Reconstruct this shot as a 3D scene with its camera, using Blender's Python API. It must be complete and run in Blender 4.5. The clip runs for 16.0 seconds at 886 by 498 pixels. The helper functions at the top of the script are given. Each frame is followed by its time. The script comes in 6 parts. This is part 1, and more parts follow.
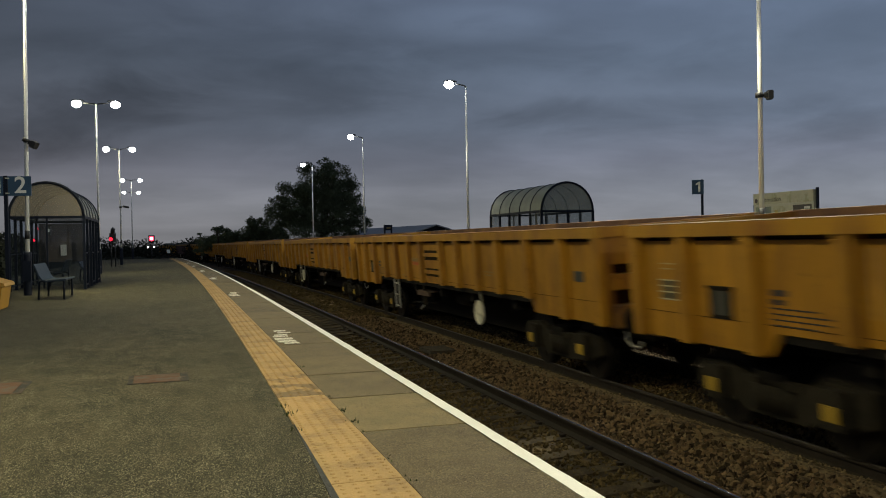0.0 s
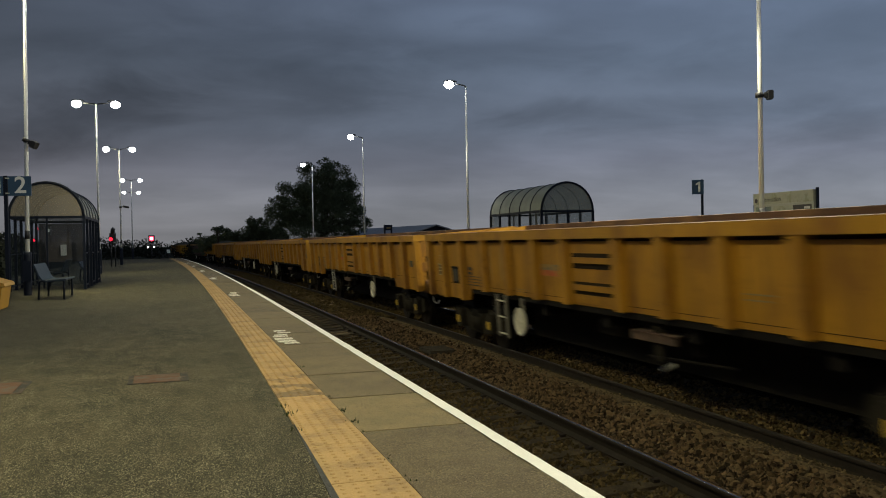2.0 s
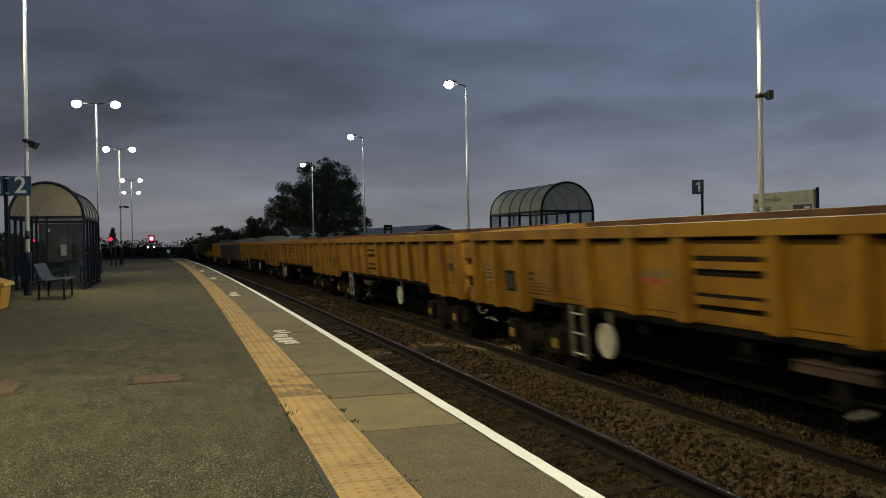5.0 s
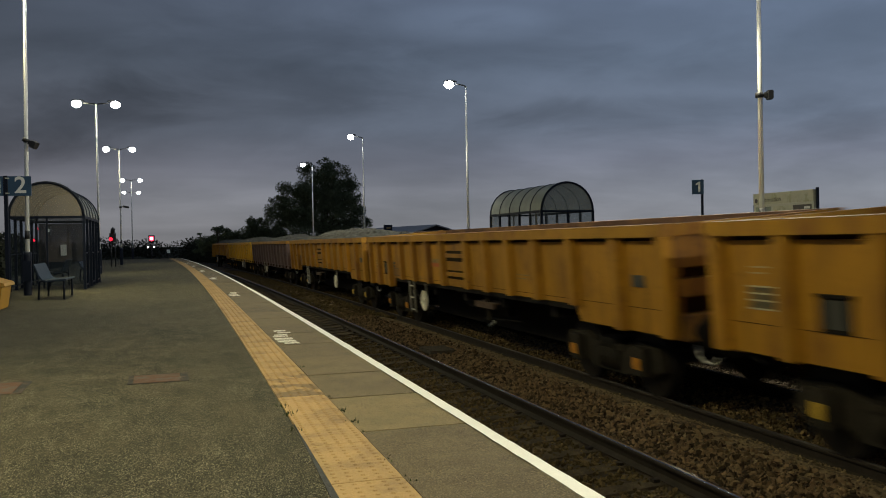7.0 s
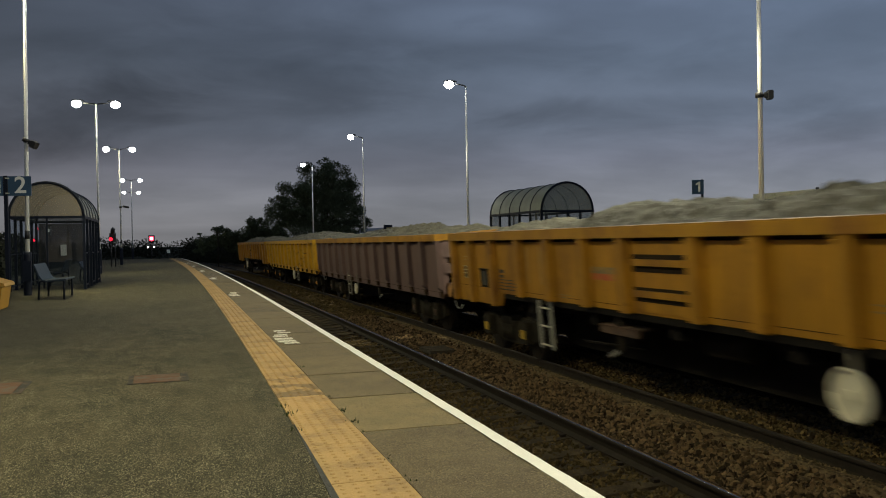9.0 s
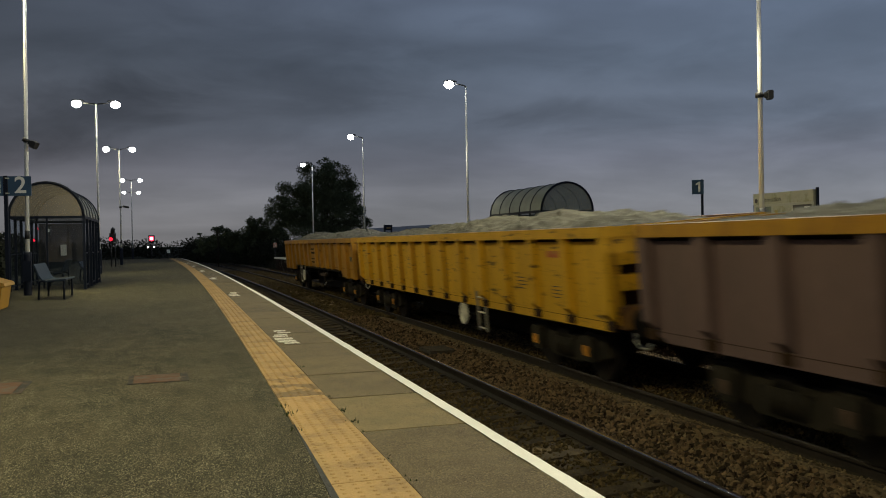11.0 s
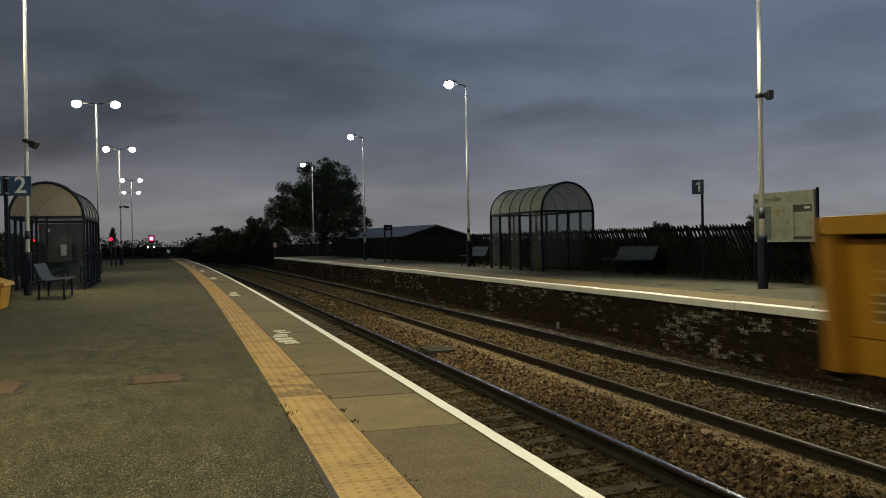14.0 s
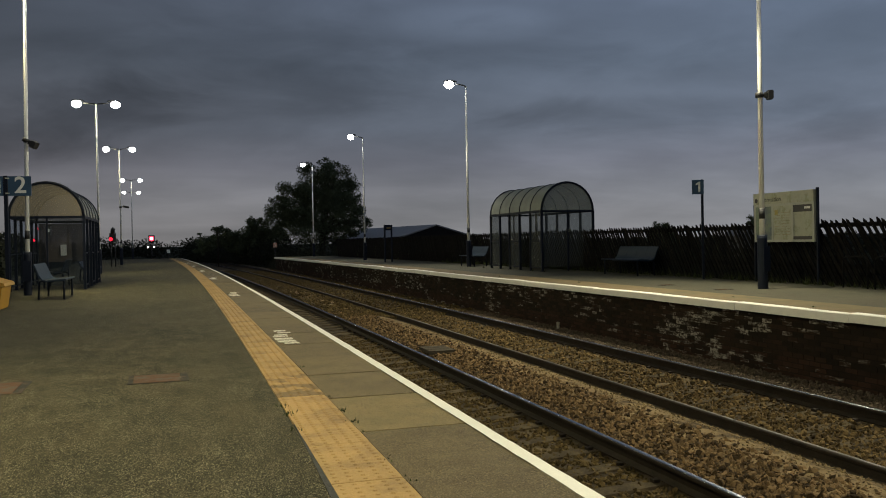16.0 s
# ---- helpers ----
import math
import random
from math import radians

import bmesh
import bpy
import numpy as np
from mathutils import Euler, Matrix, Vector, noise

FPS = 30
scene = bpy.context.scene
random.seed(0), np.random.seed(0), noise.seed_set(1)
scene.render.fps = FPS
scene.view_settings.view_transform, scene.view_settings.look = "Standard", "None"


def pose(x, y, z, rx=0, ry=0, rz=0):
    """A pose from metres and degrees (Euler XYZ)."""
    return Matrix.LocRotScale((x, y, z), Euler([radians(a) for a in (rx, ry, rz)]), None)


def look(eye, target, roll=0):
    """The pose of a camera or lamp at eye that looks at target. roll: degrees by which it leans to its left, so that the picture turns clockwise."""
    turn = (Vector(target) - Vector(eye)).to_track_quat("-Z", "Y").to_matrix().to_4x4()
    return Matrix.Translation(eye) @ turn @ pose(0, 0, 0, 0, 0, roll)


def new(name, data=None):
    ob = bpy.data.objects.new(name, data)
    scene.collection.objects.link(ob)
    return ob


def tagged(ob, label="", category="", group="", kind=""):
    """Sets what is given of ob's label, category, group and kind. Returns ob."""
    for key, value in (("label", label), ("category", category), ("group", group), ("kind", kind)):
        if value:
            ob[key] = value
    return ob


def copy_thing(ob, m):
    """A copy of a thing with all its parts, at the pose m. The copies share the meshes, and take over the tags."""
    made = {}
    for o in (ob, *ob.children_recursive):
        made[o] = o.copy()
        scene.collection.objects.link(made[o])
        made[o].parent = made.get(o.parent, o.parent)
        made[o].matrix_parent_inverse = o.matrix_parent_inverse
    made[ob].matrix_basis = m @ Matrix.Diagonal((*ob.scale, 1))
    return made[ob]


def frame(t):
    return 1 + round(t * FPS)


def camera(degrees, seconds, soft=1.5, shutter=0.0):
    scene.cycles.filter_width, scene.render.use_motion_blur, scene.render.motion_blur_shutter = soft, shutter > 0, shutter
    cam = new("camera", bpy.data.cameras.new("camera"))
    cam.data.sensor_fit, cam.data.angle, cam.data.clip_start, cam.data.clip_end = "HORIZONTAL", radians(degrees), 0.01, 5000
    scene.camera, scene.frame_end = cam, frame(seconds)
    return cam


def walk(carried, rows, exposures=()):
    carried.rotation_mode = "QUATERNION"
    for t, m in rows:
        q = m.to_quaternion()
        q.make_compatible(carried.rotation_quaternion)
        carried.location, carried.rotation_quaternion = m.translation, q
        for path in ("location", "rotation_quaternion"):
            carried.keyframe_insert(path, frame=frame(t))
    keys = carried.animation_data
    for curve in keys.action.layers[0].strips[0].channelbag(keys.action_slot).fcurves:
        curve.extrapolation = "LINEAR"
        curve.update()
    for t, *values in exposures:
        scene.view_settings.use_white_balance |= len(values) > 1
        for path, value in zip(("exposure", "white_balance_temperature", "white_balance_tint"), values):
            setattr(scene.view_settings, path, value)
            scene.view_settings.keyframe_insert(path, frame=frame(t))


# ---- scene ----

# The line bends gently: every parallel of it is x = offset + BEND * y^2 / 2.
BEND = -0.000675
EYE = 1.146          # camera over the near platform, whose surface is z = 0
ZR = 0.079           # surface of the far platform
RAIL_LOW = -0.967    # low rail of the far track
TRACK = 6.739        # centre line of the far track
SPEED = 12.267       # train, metres a second

yaw, pitch = 0.29222, -0.00972
aim = (math.sin(yaw) * math.cos(pitch), math.cos(yaw) * math.cos(pitch), EYE + math.sin(pitch))
cam = camera(54.982, 16.0, soft=1.0, shutter=0.55)
still = look((0, 0, EYE), aim, roll=-1.086)
walk(cam, [(0.0, still), (16.0, still)],
     exposures=[(0.0, 0.03, 6450, 7), (6.5, 0.03, 6450, 7), (9.2, 0.0, 6520, 7), (11.3, -0.12, 6640, 7), (12.5, -0.13, 6700, 7), (13.0, -0.05, 6700, 7), (13.5, -0.04, 6760, 7), (14.5, -0.03, 6760, 7), (16.0, -0.03, 6760, 7)])

# ------------------------------------------------------------------ light
world = bpy.data.worlds.new("dusk_sky")
scene.world = world
world.use_nodes = True
wn, wl = world.node_tree.nodes, world.node_tree.links
wn.clear()
w_out = wn.new("ShaderNodeOutputWorld")
w_bg = wn.new("ShaderNodeBackground")
w_geo = wn.new("ShaderNodeTexCoord")
w_sep = wn.new("ShaderNodeSeparateXYZ")
w_ramp = wn.new("ShaderNodeValToRGB")
w_map = wn.new("ShaderNodeMapping")
w_noise = wn.new("ShaderNodeTexNoise")
w_cloud = wn.new("ShaderNodeValToRGB")
w_mul = wn.new("ShaderNodeMix")
w_mul.data_type, w_mul.blend_type = "RGBA", "MULTIPLY"
w_mul.inputs["Factor"].default_value = 1.0
wl.new(w_geo.outputs["Generated"], w_sep.inputs[0])
wl.new(w_sep.outputs["Z"], w_ramp.inputs["Fac"])
els = w_ramp.color_ramp.elements
els[0].position, els[0].color = 0.0, (0.200, 0.196, 0.202, 1)
els[1].position, els[1].color = 1.0, (0.046, 0.058, 0.082, 1)
for pos, col in ((0.045, (0.174, 0.174, 0.187, 1)), (0.09, (0.122, 0.124, 0.145, 1)), (0.13, (0.097, 0.107, 0.131, 1)), (0.20, (0.072, 0.085, 0.109, 1)), (0.32, (0.074, 0.090, 0.125, 1))):
    e = els.new(pos)
    e.color = col
w_lift = wn.new("ShaderNodeMath")
w_lift.operation, w_lift.inputs[1].default_value = "ADD", 0.16
wl.new(w_sep.outputs["Z"], w_lift.inputs[0])
w_div = wn.new("ShaderNodeVectorMath")
w_div.operation = "DIVIDE"
w_all = wn.new("ShaderNodeCombineXYZ")
for k in range(3):
    wl.new(w_lift.outputs[0], w_all.inputs[k])
wl.new(w_geo.outputs["Generated"], w_div.inputs[0])
wl.new(w_all.outputs[0], w_div.inputs[1])
wl.new(w_div.outputs[0], w_map.inputs["Vector"])
w_map.inputs["Scale"].default_value = (0.62, 1.0, 0.25)
w_map.inputs["Location"].default_value = (0.35, 0.1, 0.2)
wl.new(w_map.outputs["Vector"], w_noise.inputs["Vector"])
w_noise.inputs["Scale"].default_value = 1.5
w_noise.inputs["Detail"].default_value = 4.5
w_noise.inputs["Roughness"].default_value = 0.5
w_noise.inputs["Distortion"].default_value = 0.25
wl.new(w_noise.outputs["Fac"], w_cloud.inputs["Fac"])
ce = w_cloud.color_ramp.elements
ce[0].position, ce[0].color = 0.30, (0.84, 0.845, 0.85, 1)
ce[1].position, ce[1].color = 0.70, (1.13, 1.12, 1.125, 1)
wl.new(w_ramp.outputs["Color"], w_mul.inputs[6])
wl.new(w_cloud.outputs["Color"], w_mul.inputs[7])
w_side = wn.new("ShaderNodeMapRange")
w_side.inputs["From Min"].default_value, w_side.inputs["From Max"].default_value = -0.20, 0.72
wl.new(w_sep.outputs["X"], w_side.inputs["Value"])
w_east = wn.new("ShaderNodeMix")
w_east.data_type = "RGBA"
w_east.inputs[6].default_value, w_east.inputs[7].default_value = (0.91, 0.90, 0.91, 1), (1.58, 1.75, 1.96, 1)
w_low = wn.new("ShaderNodeMapRange")
w_low.inputs["From Min"].default_value, w_low.inputs["From Max"].default_value = 0.03, 0.13
w_low.inputs["To Min"].default_value = 0.40
wl.new(w_sep.outputs["Z"], w_low.inputs["Value"])
w_both = wn.new("ShaderNodeMath")
w_both.operation = "MULTIPLY"
wl.new(w_side.outputs[0], w_both.inputs[0])
wl.new(w_low.outputs[0], w_both.inputs[1])
wl.new(w_both.outputs[0], w_east.inputs["Factor"])
w_tint = wn.new("ShaderNodeMix")
w_tint.data_type, w_tint.blend_type = "RGBA", "MULTIPLY"
w_tint.inputs["Factor"].default_value = 1.0
wl.new(w_mul.outputs[2], w_tint.inputs[6])
wl.new(w_east.outputs[2], w_tint.inputs[7])


def sky_math(op, a, b=None, c=None):
    node = wn.new("ShaderNodeMath")
    node.operation = op
    for i, v in enumerate((a, b, c)):
        if v is None:
            continue
        if isinstance(v, (int, float)):
            node.inputs[i].default_value = v
        else:
            wl.new(v, node.inputs[i])
    return node.outputs[0]


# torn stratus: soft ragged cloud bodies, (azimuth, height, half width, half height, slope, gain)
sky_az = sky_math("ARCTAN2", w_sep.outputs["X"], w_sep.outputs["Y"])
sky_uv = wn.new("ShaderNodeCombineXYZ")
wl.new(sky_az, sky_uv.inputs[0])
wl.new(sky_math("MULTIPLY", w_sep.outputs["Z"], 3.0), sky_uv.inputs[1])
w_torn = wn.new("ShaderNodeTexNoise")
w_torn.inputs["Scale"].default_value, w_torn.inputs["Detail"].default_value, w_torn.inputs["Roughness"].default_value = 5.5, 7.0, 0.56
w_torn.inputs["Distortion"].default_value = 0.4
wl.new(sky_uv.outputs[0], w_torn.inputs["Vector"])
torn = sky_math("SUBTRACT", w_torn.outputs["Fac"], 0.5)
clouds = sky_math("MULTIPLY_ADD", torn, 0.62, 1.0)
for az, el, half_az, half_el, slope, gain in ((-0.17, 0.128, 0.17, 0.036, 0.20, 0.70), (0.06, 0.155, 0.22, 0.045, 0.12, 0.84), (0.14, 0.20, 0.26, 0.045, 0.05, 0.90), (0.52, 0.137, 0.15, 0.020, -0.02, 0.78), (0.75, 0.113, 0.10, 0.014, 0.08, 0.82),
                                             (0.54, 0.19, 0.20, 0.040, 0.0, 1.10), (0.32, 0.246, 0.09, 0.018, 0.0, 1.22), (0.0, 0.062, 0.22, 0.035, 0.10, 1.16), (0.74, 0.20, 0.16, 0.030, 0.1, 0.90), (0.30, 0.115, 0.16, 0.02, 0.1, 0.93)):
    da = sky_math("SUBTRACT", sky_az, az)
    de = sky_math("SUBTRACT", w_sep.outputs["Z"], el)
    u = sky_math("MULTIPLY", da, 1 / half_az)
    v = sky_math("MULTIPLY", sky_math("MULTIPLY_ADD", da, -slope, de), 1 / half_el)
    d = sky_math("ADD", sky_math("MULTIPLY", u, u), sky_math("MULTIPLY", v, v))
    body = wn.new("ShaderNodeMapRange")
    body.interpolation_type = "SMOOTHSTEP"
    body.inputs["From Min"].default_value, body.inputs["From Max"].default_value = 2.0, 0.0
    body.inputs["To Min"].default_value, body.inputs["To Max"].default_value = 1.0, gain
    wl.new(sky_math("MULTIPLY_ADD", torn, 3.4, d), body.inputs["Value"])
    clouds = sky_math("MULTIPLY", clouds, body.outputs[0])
w_final = wn.new("ShaderNodeVectorMath")
w_final.operation = "SCALE"
wl.new(w_tint.outputs[2], w_final.inputs[0])
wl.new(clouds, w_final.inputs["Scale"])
wl.new(w_final.outputs[0], w_bg.inputs["Color"])
w_bg.inputs["Strength"].default_value = 1.09
wl.new(w_bg.outputs[0], w_out.inputs["Surface"])

LAMP_WATTS = 2000.0
LAMP_COLOUR = (1.0, 0.90, 0.53)
LAMP_COLOUR_FAR = (1.0, 0.93, 0.70)


# ------------------------------------------------------------------ materials
def mat(name, base, rough=0.7, metal=0.0, vary=0.15, scale=6.0, bump=0.0, bump_scale=60.0, second=None, second_at=(0.5, 0.7), second_scale=3.0,
        per_object=0.0, per_island=0.0, emit=None, emit_strength=0.0, stretch=(1, 1, 1), coat=0.0, chips=None, space="object", spec=0.5):
    """Base colour broken up by a coarse and a fine noise, a second colour in patches, and a fine relief."""
    m = bpy.data.materials.new(name)
    m.use_nodes = True
    n, l = m.node_tree.nodes, m.node_tree.links
    b = n["Principled BSDF"]
    b.inputs["Roughness"].default_value = rough
    b.inputs["Metallic"].default_value = metal
    b.inputs["Coat Weight"].default_value = coat
    b.inputs["Specular IOR Level"].default_value = spec
    co = n.new("ShaderNodeTexCoord")
    mp = n.new("ShaderNodeMapping")
    mp.inputs["Scale"].default_value = stretch
    if space == "world":
        geo = n.new("ShaderNodeNewGeometry")
        l.new(geo.outputs["Position"], mp.inputs["Vector"])
    else:
        l.new(co.outputs["Object"], mp.inputs["Vector"])
    big = n.new("ShaderNodeTexNoise")
    big.inputs["Scale"].default_value = scale
    big.inputs["Detail"].default_value = 6
    fine = n.new("ShaderNodeTexNoise")
    fine.inputs["Scale"].default_value = scale * 14
    fine.inputs["Detail"].default_value = 3
    l.new(mp.outputs[0], big.inputs["Vector"])
    l.new(mp.outputs[0], fine.inputs["Vector"])
    add = n.new("ShaderNodeMath")
    add.operation = "ADD"
    l.new(big.outputs["Fac"], add.inputs[0])
    l.new(fine.outputs["Fac"], add.inputs[1])
    last = add.outputs[0]
    for amount, node, sock in ((per_object, "ShaderNodeObjectInfo", "Random"), (per_island, "ShaderNodeNewGeometry", "Random Per Island")):
        if amount:
            r = n.new(node)
            ma = n.new("ShaderNodeMath")
            ma.operation, ma.inputs[1].default_value = "MULTIPLY_ADD", amount
            l.new(r.outputs[sock], ma.inputs[0])
            l.new(last, ma.inputs[2])
            sb = n.new("ShaderNodeMath")
            sb.operation, sb.inputs[1].default_value = "SUBTRACT", amount / 2
            l.new(ma.outputs[0], sb.inputs[0])
            last = sb.outputs[0]
    ramp = n.new("ShaderNodeMapRange")
    ramp.inputs["From Min"].default_value, ramp.inputs["From Max"].default_value = 0.5, 1.5
    ramp.inputs["To Min"].default_value, ramp.inputs["To Max"].default_value = 1 - vary * 2, 1 + vary * 2
    l.new(last, ramp.inputs["Value"])
    vm = n.new("ShaderNodeVectorMath")
    vm.operation = "SCALE"
    vm.inputs[0].default_value = base
    l.new(ramp.outputs[0], vm.inputs["Scale"])
    colour = vm.outputs[0]
    if second:
        pat = n.new("ShaderNodeTexNoise")
        pat.inputs["Scale"].default_value = second_scale
        pat.inputs["Detail"].default_value = 8
        pat.inputs["Roughness"].default_value = 0.65
        l.new(mp.outputs[0], pat.inputs["Vector"])
        pr = n.new("ShaderNodeValToRGB")
        pr.color_ramp.elements[0].position, pr.color_ramp.elements[1].position = second_at
        l.new(pat.outputs["Fac"], pr.inputs["Fac"])
        mx = n.new("ShaderNodeMix")
        mx.data_type = "RGBA"
        l.new(pr.outputs["Color"], mx.inputs["Factor"])
        l.new(colour, mx.inputs[6])
        mx.inputs[7].default_value = (*second, 1)
        colour = mx.outputs[2]
    if chips:
        for sc, lo, hi, mix in ((210.0, 0.70, 0.92, chips), (125.0, 0.85, 0.97, chips), (170.0, 0.64, 0.86, tuple(0.35 * c for c in base))):
            cn = n.new("ShaderNodeTexVoronoi")
            cn.inputs["Scale"].default_value = sc
            l.new(mp.outputs[0], cn.inputs["Vector"])
            cs = n.new("ShaderNodeSeparateColor")
            l.new(cn.outputs["Color"], cs.inputs[0])
            cr = n.new("ShaderNodeMapRange")
            cr.inputs["From Min"].default_value, cr.inputs["From Max"].default_value = lo, hi
            l.new(cs.outputs[0], cr.inputs["Value"])
            pn = n.new("ShaderNodeTexNoise")
            pn.inputs["Scale"].default_value, pn.inputs["Detail"].default_value = sc / 45, 4
            l.new(mp.outputs[0], pn.inputs["Vector"])
            pm = n.new("ShaderNodeMapRange")
            pm.inputs["From Min"].default_value, pm.inputs["From Max"].default_value = 0.36, 0.66
            pm.inputs["To Min"].default_value, pm.inputs["To Max"].default_value = 0.40, 1.15
            l.new(pn.outputs["Fac"], pm.inputs["Value"])
            both = n.new("ShaderNodeMath")
            both.operation = "MULTIPLY"
            l.new(cr.outputs[0], both.inputs[0])
            l.new(pm.outputs[0], both.inputs[1])
            cm = n.new("ShaderNodeMix")
            cm.data_type = "RGBA"
            l.new(both.outputs[0], cm.inputs["Factor"])
            l.new(colour, cm.inputs[6])
            cm.inputs[7].default_value = (*mix, 1)
            colour = cm.outputs[2]
    l.new(colour, b.inputs["Base Color"])
    if bump:
        bn = n.new("ShaderNodeTexNoise")
        bn.inputs["Scale"].default_value = bump_scale
        bn.inputs["Detail"].default_value = 4
        l.new(mp.outputs[0], bn.inputs["Vector"])
        bp = n.new("ShaderNodeBump")
        bp.inputs["Strength"].default_value = min(1.0, bump)
        bp.inputs["Distance"].default_value = 0.01
        l.new(bn.outputs["Fac"], bp.inputs["Height"])
        l.new(bp.outputs[0], b.inputs["Normal"])
    if emit:
        b.inputs["Emission Color"].default_value = (*emit, 1)
        b.inputs["Emission Strength"].default_value = emit_strength
    return m


def glass(name, body, alpha, rough=0.1, tint=(0.8, 0.8, 0.8)):
    """A thin tinted sheet: part clear, part milky plastic."""
    m = bpy.data.materials.new(name)
    m.use_nodes = True
    n, l = m.node_tree.nodes, m.node_tree.links
    b = n["Principled BSDF"]
    b.inputs["Roughness"].default_value = rough
    tr = n.new("ShaderNodeBsdfTransparent")
    tr.inputs["Color"].default_value = (*tint, 1)
    no = n.new("ShaderNodeTexNoise")
    no.inputs["Scale"].default_value = 3.0
    no.inputs["Detail"].default_value = 5
    co = n.new("ShaderNodeTexCoord")
    l.new(co.outputs["Object"], no.inputs["Vector"])
    mr = n.new("ShaderNodeMapRange")
    mr.inputs["To Min"].default_value, mr.inputs["To Max"].default_value = alpha * 0.8, min(1, alpha * 1.2)
    l.new(no.outputs["Fac"], mr.inputs["Value"])
    mx = n.new("ShaderNodeMixShader")
    b.inputs["Base Color"].default_value = (*body, 1)
    l.new(mr.outputs[0], mx.inputs[0])
    l.new(tr.outputs[0], mx.inputs[1])
    l.new(b.outputs[0], mx.inputs[2])
    l.new(mx.outputs[0], n["Material Output"].inputs["Surface"])
    return m


def brickwork(name, dark, warm, white_at):
    """Sooty brick, warmer in places, with limewash that clings in ragged rows and to some bricks more than others."""
    m = bpy.data.materials.new(name)
    m.use_nodes = True
    n, l = m.node_tree.nodes, m.node_tree.links
    b = n["Principled BSDF"]
    b.inputs["Roughness"].default_value, b.inputs["Specular IOR Level"].default_value = 0.92, 0.1
    geo, info = n.new("ShaderNodeNewGeometry"), n.new("ShaderNodeObjectInfo")

    def noise_at(scale, stretch, detail=6.0):
        mp, no = n.new("ShaderNodeMapping"), n.new("ShaderNodeTexNoise")
        mp.inputs["Scale"].default_value = stretch
        no.inputs["Scale"].default_value, no.inputs["Detail"].default_value, no.inputs["Roughness"].default_value = scale, detail, 0.62
        l.new(geo.outputs["Position"], mp.inputs["Vector"])
        l.new(mp.outputs[0], no.inputs["Vector"])
        return no.outputs["Fac"]

    def calc(op, a, c, d=None):
        node = n.new("ShaderNodeMath")
        node.operation = op
        for i, v in enumerate((a, c, d)):
            if isinstance(v, (int, float)):
                node.inputs[i].default_value = v
            elif v is not None:
                l.new(v, node.inputs[i])
        return node.outputs[0]

    single = calc("FRACT", calc("ADD", info.outputs["Random"], geo.outputs["Random Per Island"]), 0.0)

    def mix(factor, a, c):
        node = n.new("ShaderNodeMix")
        node.data_type = "RGBA"
        l.new(factor, node.inputs["Factor"])
        for sock, v in ((node.inputs[6], a), (node.inputs[7], c)):
            if isinstance(v, tuple):
                sock.default_value = (*v, 1)
            else:
                l.new(v, sock)
        return node.outputs[2]

    def step(v, lo, hi):
        node = n.new("ShaderNodeMapRange")
        node.inputs["From Min"].default_value, node.inputs["From Max"].default_value = lo, hi
        l.new(v, node.inputs["Value"])
        return node.outputs[0]

    warmth = calc("MULTIPLY_ADD", single, 0.5, noise_at(1.2, (1, 1, 1)))
    colour = mix(step(warmth, 0.55, 0.95), dark, warm)
    wash = calc("ADD", noise_at(1.15, (1, 0.62, 2.0), 3.0), calc("MULTIPLY", calc("SUBTRACT", noise_at(6.0, (1, 0.4, 3.2)), 0.5), 0.60))
    wash = calc("MULTIPLY_ADD", calc("SUBTRACT", single, 0.5), 0.26, wash)
    white = calc("MULTIPLY", step(wash, *white_at), step(noise_at(22.0, (1, 0.8, 1.4)), 0.40, 0.58))
    l.new(mix(white, colour, (0.33, 0.31, 0.27)), b.inputs["Base Color"])
    bp = n.new("ShaderNodeBump")
    bp.inputs["Strength"].default_value, bp.inputs["Distance"].default_value = 0.7, 0.01
    l.new(noise_at(60.0, (1, 1, 1)), bp.inputs["Height"])
    l.new(bp.outputs[0], b.inputs["Normal"])
    return m


